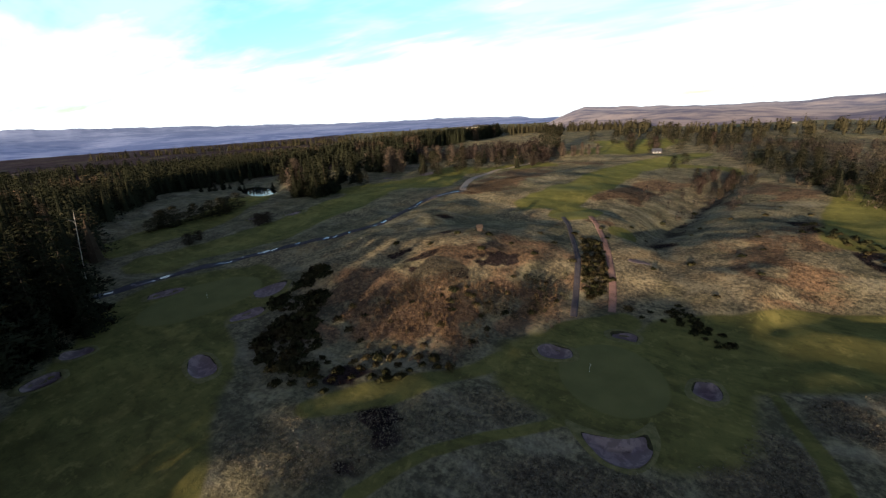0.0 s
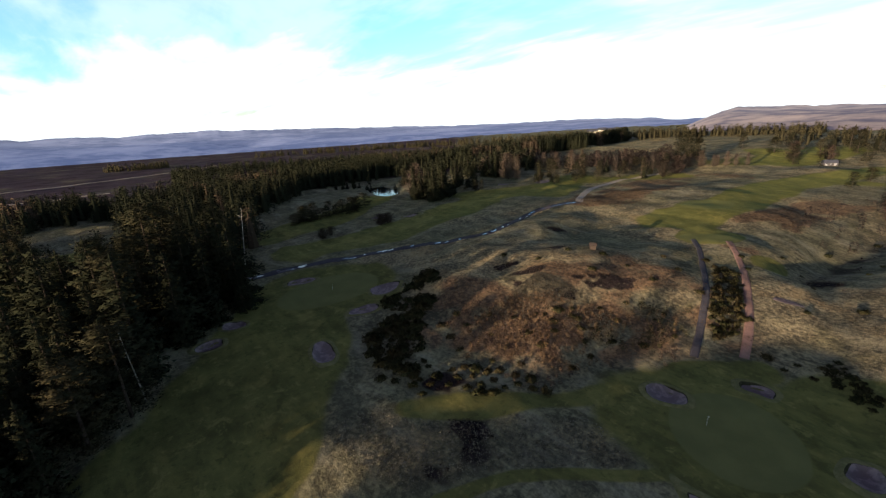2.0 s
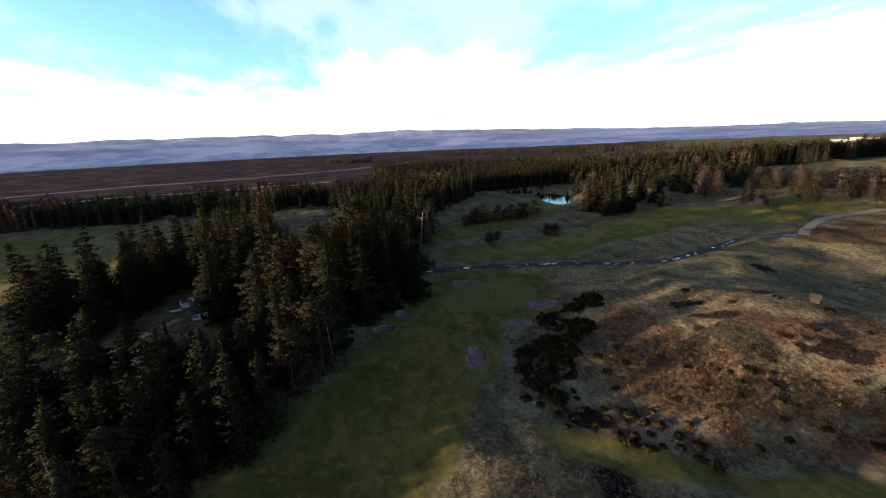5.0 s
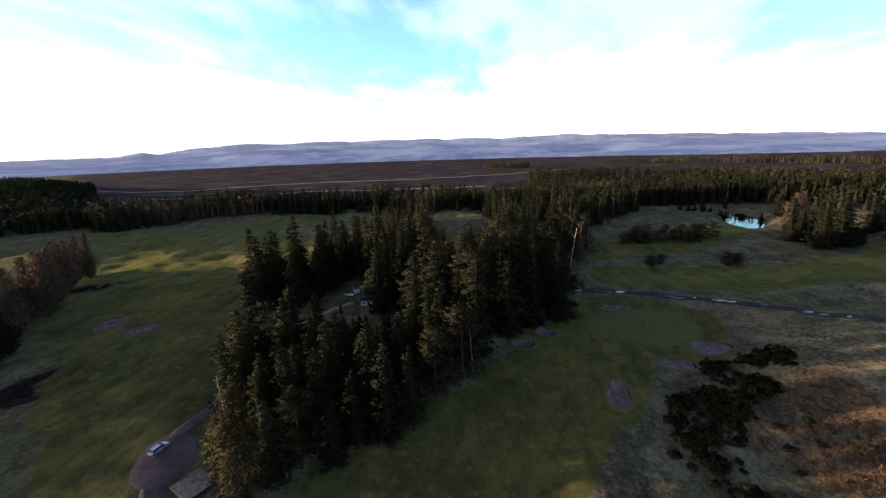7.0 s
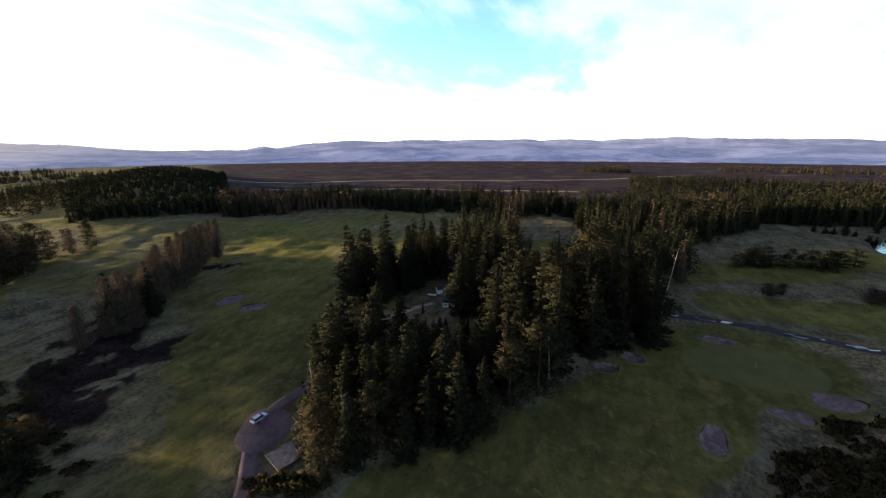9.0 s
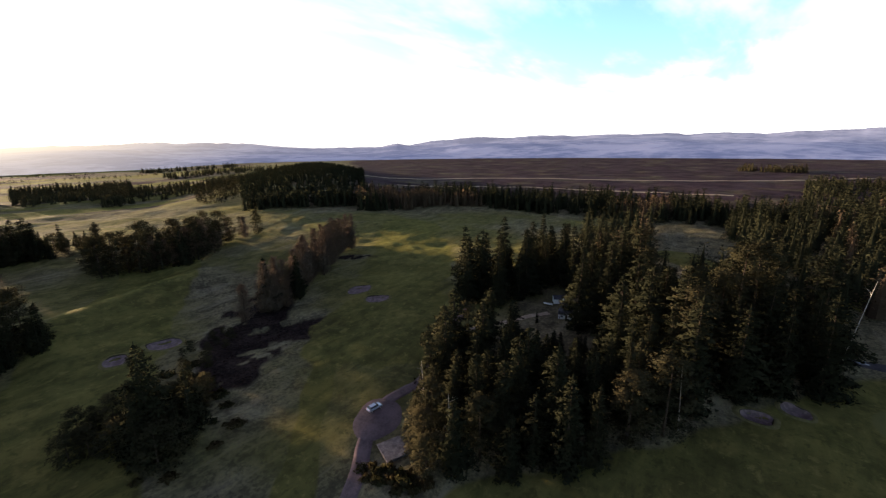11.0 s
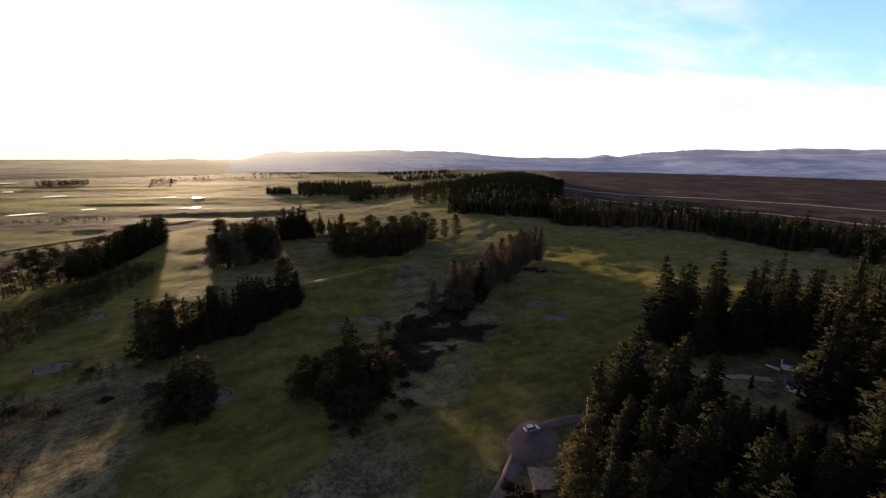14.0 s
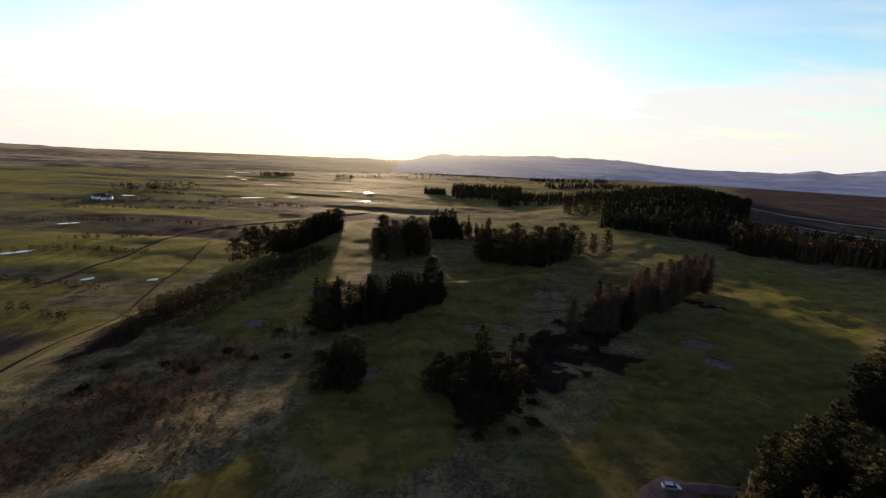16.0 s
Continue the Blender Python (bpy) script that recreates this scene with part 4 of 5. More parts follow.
def leaf_ball(seed, wide, high, count, leaf):
    """A low bush of many small leaf tufts with an uneven outline."""
    rng = np.random.default_rng(seed)
    way = rng.normal(0, 1, (count, 3))
    way /= np.linalg.norm(way, axis=1, keepdims=True)
    way[:, 2] = np.abs(way[:, 2])
    lump = 0.72 + 0.28 * np.sin(way[:, 0] * 4 + seed) * np.cos(way[:, 1] * 5 - seed) + rng.normal(0, 0.08, count)
    p = way * lump[:, None] * np.array([wide, wide, high]) * rng.uniform(0.75, 1.0, (count, 1))
    d = rng.normal(0, leaf, (count, 3, 3))
    return p[:, None] + d, way + rng.normal(0, 0.25, (count, 3)) + [0, 0, 0.25]


KINDS = {}


def tree_kind(kind, seed, high, wide):
    """A first tree of its kind, from which the others are copied."""
    name = {"spruce": "spruce_tree", "pine": "pine_tree", "larch": "larch_tree", "broad": "bare_tree"}[kind]
    label = {"spruce": "tall dark green spruce with drooping boughs", "pine": "dark green pine with a ragged crown", "larch": "leafless grey-brown larch tree", "broad": "leafless grey-brown broad tree in rough grass"}[kind]
    base = thing(name, pose(0, 0, -500), label, "tree", "trees of the golf course")
    part("trunk", tube(0.012 * high + 0.08, 0.04, high * 0.97, 7), BARK, base)
    if kind == "spruce":
        v, w, mat = *spruce_crown(seed, high, wide), SPRUCE
    elif kind == "pine":
        v, w, mat = *pine_crown(seed, high, wide), PINE
    elif kind == "larch":
        v, w, mat = *larch_crown(seed, high, wide), LARCH
    else:
        v, w, mat = *larch_crown(seed, high, wide * 1.2, 220, 0.6), SCRUB
    part("crown", leaf_mesh("crown", v, w, mat), mat, base)
    KINDS.setdefault(kind, []).append((base, high))
    return base


for s in range(7):
    tree_kind("spruce", 100 + s, 30.0, (5.6, 6.8, 5.0, 7.4, 6.2, 6.6, 5.3)[s])
for s in range(3):
    tree_kind("pine", 200 + s, 20.0, (4.6, 5.2, 4.2)[s])
for s in range(3):
    tree_kind("larch", 300 + s, 26.0, (7.4, 8.2, 6.6)[s])
for s in range(2):
    tree_kind("broad", 400 + s, 9.0, (5.0, 5.6)[s])
FIRST_USED = set()
tree_rng = random.Random(77)


def plant(kind, x, y, high, lean=2.0, stout=1.0):
    x, y = on_land(x, y)
    base, tall = KINDS[kind][tree_rng.randrange(len(KINDS[kind]))]
    s = high / tall
    girth = s * stout * tree_rng.uniform(0.88, 1.15)
    m = pose(x, y, stand(x, y) - 0.15, tree_rng.uniform(-lean, lean), tree_rng.uniform(-lean, lean), tree_rng.uniform(0, 360)) @ Matrix.Diagonal((girth, girth, s, 1))
    if base.name in FIRST_USED:
        copy = copy_thing(base, Matrix.Identity(4))
        copy.matrix_basis = m
        return copy
    FIRST_USED.add(base.name)
    base.matrix_basis = m
    return base


def inside(x, y, poly):
    hit = False
    for (ax, ay), (bx, by) in zip(poly, poly[1:] + poly[:1]):
        if (ay > y) != (by > y) and x < (bx - ax) * (y - ay) / (by - ay) + ax:
            hit = not hit
    return hit


def scatter(poly, gap, seed, avoid=()):
    """Places at least gap apart inside a shape on the plan."""
    rng = random.Random(seed)
    xs, ys = [p[0] for p in poly], [p[1] for p in poly]
    area = (max(xs) - min(xs)) * (max(ys) - min(ys))
    got = []
    for _ in range(int(area / gap**2 * 6)):
        x, y = rng.uniform(min(xs), max(xs)), rng.uniform(min(ys), max(ys))
        if inside(x, y, poly) and all((x - a) ** 2 + (y - b) ** 2 > gap * gap for a, b in got) and all(math.hypot(x - a, y - b) > r for a, b, r in avoid):
            got.append((x, y))
    return got


HOUSE = (-153.5, -49.8)
CLEAR = [(-160, -52, 12), (-171, -60, 7), (-150, -60, 8), (-138, -68, 7), (-126, -77, 6)]
NEAR_WOOD = [(-58, -44), (-64, -56), (-78, -64), (-100, -68), (-118, -68), (-125, -45), (-118, -10), (-106, -5), (-91, -9), (-70, -27)]
TALL_WOOD = [(-110, -8), (-144, 28), (-160, 34), (-188, 28), (-215, -10), (-210, -40), (-178, -40), (-146, -48), (-122, -45)]
HOUSE_WOOD = [(-140, -92), (-160, -74), (-182, -70), (-182, -40), (-225, -40), (-230, -90), (-170, -108)]
BACK_WOOD = [(-190, 30), (-235, 62), (-300, 66), (-400, 110), (-440, 60), (-380, -40), (-300, -90), (-232, -60), (-215, -10)]


def under_sight(x, y, high):
    """Trees in the gap before the house, and before the clearing behind it, stay low."""
    az, r = math.degrees(math.atan2(-x, y)) % 360, math.hypot(x, y)
    if 90 < az < 98 and 130 < r < 410:
        return 70 * (1 - r / 255)
    return min(high, 62 * (1 - r / 152)) if abs(az - 107.2) < 5.4 and r < 150 else high


for x, y in scatter(NEAR_WOOD, 6.3, 1, CLEAR):
    high = under_sight(x, y, tree_rng.uniform(16, 27))
    if high > 6:
        plant("spruce" if tree_rng.random() < 0.74 or abs(math.degrees(math.atan2(-x, y)) - 108) < 7 else "pine", x, y, high, stout=tree_rng.uniform(0.95, 1.3))
plant("spruce", -121, -23, 31)
for x, y, high in ((-147, -35, 13), (-143, -32, 16), (-152, -34, 19), (-143, -58, 5)):
    plant("spruce", x, y, high)
for x, y in scatter(TALL_WOOD, 8.2, 2, CLEAR):
    high = under_sight(x, y, tree_rng.uniform(24, 36))
    if high > 6:
        plant("spruce" if tree_rng.random() < 0.88 else "pine", x, y, high, stout=tree_rng.uniform(0.95, 1.3))
for x, y in scatter(HOUSE_WOOD, 7.4, 3, CLEAR):
    plant("spruce", x, y, tree_rng.uniform(22, 33))
for x, y, high in ((-65.5, -56.5, 11), (-61.5, -51.5, 12), (-57, -47.5, 10)):
    plant("pine", x, y, high, stout=1.3)


def dead_tree(x, y, high, lean):
    """A bare pale trunk with stubs of boughs."""
    rng = random.Random(int(high * 10))
    ob = thing("dead_tree", pose(x, y, stand(x, y) - 0.1, lean, lean * 0.5, rng.uniform(0, 360)), "bare pale trunk of a dead tree in the wood", "tree", "trees of the golf course")
    part("trunk", tube(0.20, 0.05, high, 8), PALE_BARK, ob)
    for k in range(9):
        z, a, long = high * rng.uniform(0.35, 0.95), rng.uniform(0, 6.28), rng.uniform(0.8, 2.2)
        part("bough", tube(0.06, 0.015, long * 0.6, 5, (0, 0, z), (math.cos(a) * long, math.sin(a) * long)), PALE_BARK, ob)


for x, y, high, lean in ((-66.5, -47.5, 15, 3), (-62.5, -44, 12, -4), (-74, -61, 16, 2), (-104, -4, 19, 5), (-150, 30, 33, -6)):
    dead_tree(x, y, high, lean)
# single trees and small groups
for k in range(16):
    across = -42 + 84 * k / 15
    plant("spruce", -359 + 0.516 * across + tree_rng.uniform(-4, 4), 217 + 0.857 * across + tree_rng.uniform(-4, 4), tree_rng.uniform(5, 8), stout=1.6)
for x, y, high in ((-372, 190, 9), (-392, 200, 14), (-404, 226, 16), (-362, 244, 15), (-350, 250, 14), (-388, 178, 12)):
    plant("spruce", x, y, high)
for x, y, high in ((-26, -108, 27), (-22, -102, 19), (-33, -103, 18), (-36, -110, 15), (-29, -99, 13), (-40, -118, 14)):
    plant("spruce", x, y, high)
for x, y in scatter([(-11, -119), (-21, -130), (-34, -118), (-45, -121), (-38, -104), (-24, -95)], 3.6, 13):
    plant("pine", x, y, tree_rng.uniform(4, 11), stout=1.6)
# low pines added on the heath to block sunbeams towards the drive
for x, y in scatter([(-44, -136), (-50, -132), (-70, -148), (-68, -158), (-48, -150)], 4.6, 19):
    plant("pine", x, y, tree_rng.uniform(2.4, 4.2), stout=1.9)
for x, y in scatter([(36, -158), (28, -170), (-22, -200), (-22, -190)], 5.0, 14):
    plant("pine", x, y, tree_rng.uniform(5, 10), stout=1.5)
for x, y, high, kind in ((14, -117, 19, "spruce"), (18, -119, 16, "spruce"), (13, -122, 15, "pine"), (22, -117, 13, "pine"), (18, -124, 12, "pine")):
    plant(kind, x, y, high, stout=1.25)
for k in range(54):
    f = k / 53
    x, y = -82 - 108 * f, -155 - 63 * f
    plant("larch" if k not in (3, 10, 31) else "spruce", x + tree_rng.uniform(-5, 5), y + tree_rng.uniform(-6, 6), tree_rng.uniform(15, 25))
for k in range(46):
    f = k / 45
    plant("spruce" if tree_rng.random() < 0.6 else "pine", 32 - 52 * f + tree_rng.uniform(-4, 4), -163 - 32 * f + tree_rng.uniform(-5, 5), tree_rng.choice([9, 13, 17, 19, 21, 23]))
for x, y in scatter([(17, -283), (-6, -288), (-24, -292), (-26, -322), (14, -330)], 5.0, 6):
    plant(tree_rng.choice(["pine", "pine", "pine", "larch", "larch"]), x, y, tree_rng.uniform(15, 27), stout=1.15)
for x, y in scatter([(-29, -362), (-58, -352), (-84, -350), (-88, -378), (-34, -386)], 6.2, 16):
    plant(tree_rng.choice(["pine", "pine", "spruce"]), x, y, tree_rng.uniform(12, 21))
# tall spruces added only for their shade over the drive and fairway
for x, y, high in ((-31, -362, 25), (-35, -366, 27), (-39, -364, 26), (-43, -368, 28), (-48, -366, 26), (-53, -362, 25), (-37, -372, 27), (-50, -372, 28)):
    plant("spruce", x, y, high, stout=1.3)
# left edge of this wood is widened to cut off a sunbeam
for x, y in scatter([(-60, -283), (-98, -268), (-122, -276), (-140, -300), (-140, -318), (-96, -312), (-61, -302)], 5.2, 7):
    plant(tree_rng.choice(["pine", "pine", "pine", "spruce", "larch"]), x, y, tree_rng.uniform(12, 25), stout=1.15)
for x, y in scatter([(-138, -296), (-172, -302), (-178, -318), (-142, -318)], 9.0, 17):
    plant(tree_rng.choice(["pine", "pine", "larch"]), x, y, tree_rng.uniform(12, 21))
for x, y, high in ((-276, 196, 26), (-268, 206, 24), (-262, 214, 22), (-284, 208, 23), (-272, 222, 18), (-256, 222, 9), (-268, 197, 22), (-259, 203, 20), (-281, 200, 25), (-266, 190, 17), (-290, 255, 24), (-300, 270, 22), (-282, 272, 20), (-262, 262, 8), (-330, 250, 20), (-245, 190, 7)):
    plant("spruce" if high > 10 else "pine", x, y, high)
for k in range(22):
    plant("pine", -262 - 10 * k / 21 + tree_rng.uniform(-6, 6), 88 + 58 * k / 21 + tree_rng.uniform(-3, 3), tree_rng.uniform(6, 11), stout=1.7)
for x, y, high in ((-212, 86, 8), (-214, 92, 7), (-212, 124, 9), (-215, 131, 8)):
    plant("broad", x, y, high * 0.8, stout=1.5)
for x, y in scatter([(-225, 300), (-200, 330), (-150, 420), (-180, 470), (-260, 400), (-270, 330)], 16, 8):
    plant(tree_rng.choice(["pine", "pine", "spruce", "broad"]), x, y, tree_rng.uniform(9, 17))
for x, y in scatter([(14, 460), (44, 335), (60, 258), (80, 270), (90, 330), (60, 470)], 17, 9):
    plant(tree_rng.choice(["pine", "pine", "pine", "spruce"]), x, y, tree_rng.uniform(9, 16), stout=1.4)
for x, y, high in ((-196, 754, 17), (-142, 685, 15), (-140, 768, 16), (-78, 753, 22), (-70, 748, 20), (-48, 702, 17), (-30, 688, 16), (-22, 700, 15), (9, 672, 17), (33, 668, 18), (54, 647, 16), (71, 614, 17), (-36, 406, 9), (-30, 440, 9), (-100, 760, 15), (-8, 660, 14)):
    plant("pine", x, y, high, stout=1.5)
for x, y, high in ((-196, 549, 26), (-202, 556, 24), (-190, 560, 25), (-206, 548, 22), (-186, 552, 21)):
    plant("pine", x, y, high, stout=1.1)
for k in range(16):
    plant("larch", -222 + 90 * k / 15 + tree_rng.uniform(-4, 4), 425 + 100 * k / 15 + tree_rng.uniform(-5, 5), tree_rng.uniform(9, 14), stout=1.3)
for x, y, high, kind in ((-327, 333, 26, "spruce"), (-313, 336, 28, "spruce"), (-320, 345, 24, "spruce"), (-334, 340, 22, "larch"), (-288, 327, 24, "larch"), (-296, 332, 23, "larch"), (-283, 335, 20, "larch"), (-294, 419, 18, "larch"), (-282, 432, 19, "larch"), (-305, 410, 17, "larch"), (-318, 405, 18, "spruce"), (-272, 440, 17, "larch"), (-345, 322, 22, "spruce"), (-260, 252, 9, "pine"), (-266, 256, 7, "pine"), (-281, 263, 11, "spruce"), (-342, 230, 16, "pine"), (-348, 238, 14, "spruce")):
    plant(kind, x, y, high, stout=1.3)
for x, y, high, kind in ((-282, 203, 27, "larch"), (-290, 210, 25, "larch"), (-257, 211, 27, "spruce"), (-262, 216, 29, "spruce"), (-250, 196, 22, "spruce"), (-270, 212, 28, "spruce")):
    plant(kind, x, y, high, stout=1.35)
for x, y in scatter([(-10, 290), (10, 300), (25, 360), (0, 400), (-18, 340)], 11, 10):
    plant(tree_rng.choice(["broad", "broad", "pine"]), x, y, tree_rng.uniform(5, 9))
for x, y in scatter([(-90, 520), (-20, 560), (40, 640), (0, 760), (-120, 640)], 30, 11):
    plant(tree_rng.choice(["broad", "pine", "pine"]), x, y, tree_rng.uniform(10, 18))
for x, y in scatter([(129, -308), (112, -326), (84, -346), (62, -372), (50, -402), (62, -418), (76, -400), (94, -366), (120, -344)], 5.4, 12):
    plant(tree_rng.choice(["pine", "pine", "spruce"]), x, y, tree_rng.uniform(18, 25), stout=1.1)


def far_wood(places, low, high, mat, label, seed, sprays=70, round_top=False, name="far_woods", category="woodland"):
    """Distant trees beyond counting, joined."""
    rng = np.random.default_rng(seed)
    p = np.array(places)
    p = np.stack(on_land(p[:, 0], p[:, 1]), -1)
    n = len(p)
    tall = rng.uniform(low, high, n)
    wide = tall * rng.uniform(0.15, 0.24, n)
    f = rng.uniform(0.06, 1.0, (n, sprays))
    a = rng.uniform(0, 6.28, (n, sprays))
    if round_top:
        profile = 2.2 * np.sqrt(np.clip(1 - ((f - 0.5) / 0.52) ** 2, 0.02, 1))
    else:
        f = 1 - np.sqrt(1 - f * 0.98)
        wide = wide * 1.2
        profile = (1.03 - f) ** rng.uniform(0.45, 0.9, (n, 1)) * (1 + 0.25 * np.sin(9 * f + rng.uniform(0, 6.28, (n, 1))))
    reach = wide[:, None] * profile * np.sqrt(rng.uniform(0.15, 1.0, (n, sprays))) * (1 + 0.25 * np.sin(3 * a + rng.uniform(0, 6.28, (n, 1))) + 0.2 * np.sin(a + rng.uniform(0, 6.28, (n, 1))))
    z0 = land(p[:, 0], p[:, 1])
    root = np.stack([p[:, 0, None] + reach * np.cos(a), p[:, 1, None] + reach * np.sin(a), z0[:, None] + tall[:, None] * (f + 0.02) - 0.25 * reach], -1)
    leaf = tall[:, None, None, None] * np.array([0.066, 0.066, 0.050] if round_top else [0.050, 0.050, 0.026]) * math.sqrt(90 / sprays)
    verts = (root[:, :, None] + rng.normal(0, 1, (n, sprays, 3, 3)) * leaf).reshape(-1, 3, 3)
    up = 0.5 + (1.4 * (f - 0.5) if round_top else 0 * f)
    ways = (np.stack([np.cos(a), np.sin(a), up], -1) + rng.normal(0, 0.22, (n, sprays, 3))).reshape(-1, 3)
    if not round_top:
        # a dense inner cone of boughs within the loose outer sprays
        turn = np.arange(7) * 2 * math.pi / 7 + rng.uniform(0, 6.28, (n, 1))
        ring = np.stack([p[:, 0, None] + 0.42 * wide[:, None] * np.cos(turn), p[:, 1, None] + 0.42 * wide[:, None] * np.sin(turn), (z0 + 0.04 * tall)[:, None] + 0 * turn], -1)
        tip = np.repeat(np.stack([p[:, 0], p[:, 1], z0 + 0.82 * tall], -1)[:, None], 7, axis=1)
        core = np.stack([ring, np.roll(ring, -1, axis=1), tip], 2).reshape(-1, 3, 3)
        half = turn + math.pi / 7
        verts = np.concatenate([verts, core])
        ways = np.concatenate([ways, np.stack([np.cos(half), np.sin(half), 0 * half + 0.3], -1).reshape(-1, 3)])
    me = leaf_mesh(name, verts, ways, mat)
    tagged(new(name, me), label, category, kind="stuff")


def belt(front, depth, gap, seed):
    """Places along a line of points and behind it, away from the middle."""
    rng = random.Random(seed)
    got = []
    for (ax, ay), (bx, by) in zip(front[:-1], front[1:]):
        length = math.hypot(bx - ax, by - ay)
        for _ in range(int(length * depth / gap**2)):
            f, d = rng.random(), rng.random() ** 1.2 * depth
            x, y = ax + (bx - ax) * f, ay + (by - ay) * f
            r = math.hypot(x, y)
            got.append((x * (1 + d / r), y * (1 + d / r)))
    return got


BELT = [(-285, -312), (-372, -270), (-393, -185), (-399, -22), (-405, 121), (-448, 286), (-476, 424), (-461, 690), (-500, 1000)]
places = belt(BELT, 120, 7.0, 21)
brown = [q for q in places if value_noise(q[0], q[1], 60, 88) > 0.80]
dark = [q for q in places if value_noise(q[0], q[1], 60, 88) <= 0.80]
back = [q for q in scatter(BACK_WOOD, 8.8, 4, [(-262, 28, 14), (-300, 0, 16), (-245, -30, 12)]) if under_sight(*q, 30) > 6]
far_wood(back[: len(back) * 9 // 10], 19, 29, SPRUCE, "dense dark spruce wood behind the house", 33, 420)
far_wood(back[len(back) * 9 // 10 :], 18, 27, BROWN, "brown larches standing among dark spruces", 34, 420)
far_wood(scatter([(-300, 66), (-330, 95), (-400, 150), (-450, 130), (-420, 60)], 8.5, 5), 20, 29, SPRUCE, "dark spruces at the edge of the meadow", 35, 320)
far_wood(scatter([(-328, 440), (-246, 448), (-208, 545), (-228, 580), (-270, 480), (-335, 470)], 7.0, 6) + scatter([(-366, 400), (-343, 475), (-380, 490), (-400, 420)], 7.0, 7), 8, 15, SCRUB, "brown leafless copses beyond the fairways", 36, 220, True)
NE_WOOD = scatter([(-30, 700), (8, 453), (36, 323), (51, 299), (66, 262), (110, 300), (150, 620), (66, 690)], 9.0, 8)
far_wood([q for q in NE_WOOD if value_noise(*q, 40, 66) > 0.42], 4, 9, SCRUB, "purple-brown leafless woodland on the slope", 37, 260, True)
far_wood([q for q in NE_WOOD if value_noise(*q, 40, 66) <= 0.22], 7, 13, PINE, "dark rounded pines within the leafless wood", 38, 260, True)
far_wood(scatter([(-37, 229), (-42, 279), (-17, 374), (8, 379), (17, 328), (8, 268), (-9, 280), (-15, 224)], 10.0, 16), 2, 5, SCRUB, "bare purple-brown shrubs in the gully", 39, 160, True)
far_wood(dark, 9, 26, SPRUCE, "long belt of dark conifer forest before the moor", 31, 200)
far_wood(brown, 15, 24, BROWN, "stands of brown larch within the conifer belt", 32, 200)


def sector(az0, az1, r0, r1, gap, seed):
    rng = random.Random(seed)
    got = []
    for _ in range(int(radians(az1 - az0) * (r1 * r1 - r0 * r0) / 2 / gap**2)):
        r, a = math.sqrt(rng.uniform(r0 * r0, r1 * r1)), rng.uniform(az0, az1)
        x, y = bearing(a)
        got.append((x * r, y * r))
    return got


far_wood(sector(136.6, 152, 480, 1050, 8.0, 41), 10, 15, SPRUCE, "square conifer plantation on a low hill", 41, 50)
far_wood(sector(152, 157, 560, 900, 11, 58), 6, 12, PINE, "low wood beside the square plantation", 58, 70, True)
far_wood(sector(38, 84, 500, 930, 12, 66), 11, 19, SPRUCE, "deep dark forest behind the conifer belt", 66, 44)
far_wood(sector(137, 152, 455, 495, 6.5, 57), 14, 21, SPRUCE, "tall dark conifers along the plantation's edge", 57, 120)
far_wood(sector(152, 163, 800, 1000, 12, 42) + sector(163, 166, 760, 820, 9, 43) + sector(163, 172.5, 830, 1180, 11, 61) + sector(173.6, 176.4, 900, 985, 8, 62) + sector(152, 162, 1650, 1760, 16, 65) + sector(146, 160, 1250, 1400, 16, 44), 12, 20, PINE, "dark woods on the valley floor", 42, 60)
far_wood(sector(8, 40, 1180, 1330, 15, 45) + sector(38, 62, 800, 900, 14, 46) + sector(-25, 12, 800, 1100, 30, 47) + sector(84, 90, 1150, 1250, 12, 48) + sector(40, 75, 1300, 1420, 18, 49), 12, 22, PINE, "distant woods round the hotel and the moor", 43, 60)
far_wood(sector(150, 186, 1500, 1540, 14, 63) + sector(166, 178, 1750, 1800, 14, 64), 4, 8, SCRUB, "low dark hedges far down the valley", 63, 40, True)
far_wood(sector(186, 188.5, 1350, 1420, 14, 50) + sector(204, 213, 930, 980, 13, 51) + sector(194, 198, 1350, 1500, 15, 55), 8, 13, SCRUB, "dark shelter belts across the valley", 44, 60, True)
far_wood(belt([(500, -745), (418, -767), (286, -721)], 14, 6.0, 52) + belt([(430, -560), (330, -600), (260, -590)], 8, 6.0, 53) + belt([(300, -380), (250, -400), (225, -400)], 7, 5.0, 54) + belt([(330, -330), (260, -345), (190, -330)], 8, 4.5, 71) + belt([(420, -470), (330, -480), (240, -470), (150, -440)], 9, 4.5, 72) + belt([(300, -250), (230, -262), (170, -245)], 7, 4.5, 73) + belt([(500, -640), (380, -660), (250, -650), (140, -640)], 12, 5.5, 74) + belt([(230, -205), (190, -215), (160, -200)], 5, 4.0, 75), 2.5, 5, SCRUB, "dark hedges between the valley fields", 45, 60, True)


# ---- bushes and undergrowth ----
SLOPE = [(115, -118), (85, -120), (66, -155), (53, -137), (34, -115), (41, -91), (59, -78), (82, -79)]
far_wood([q for q in scatter(SLOPE, 2.6, 17) if value_noise(*q, 13, 67) > 0.55], 0.9, 2.2, SCRUB, "low brown shrubs scattered over the rough bank", 46, 90, True, "shrubs", "scrub")
far_wood([q for q in scatter([(-72, 96), (-96, 78), (-70, 50), (-44, 64), (-30, 92), (-38, 122), (-58, 118)], 2.2, 18) if value_noise(*q, 15, 68) > 0.58], 0.7, 1.7, SCRUB, "brown shrubs and dead stalks over the mound", 47, 80, True, "shrubs", "scrub")
scrub_rng = random.Random(31)
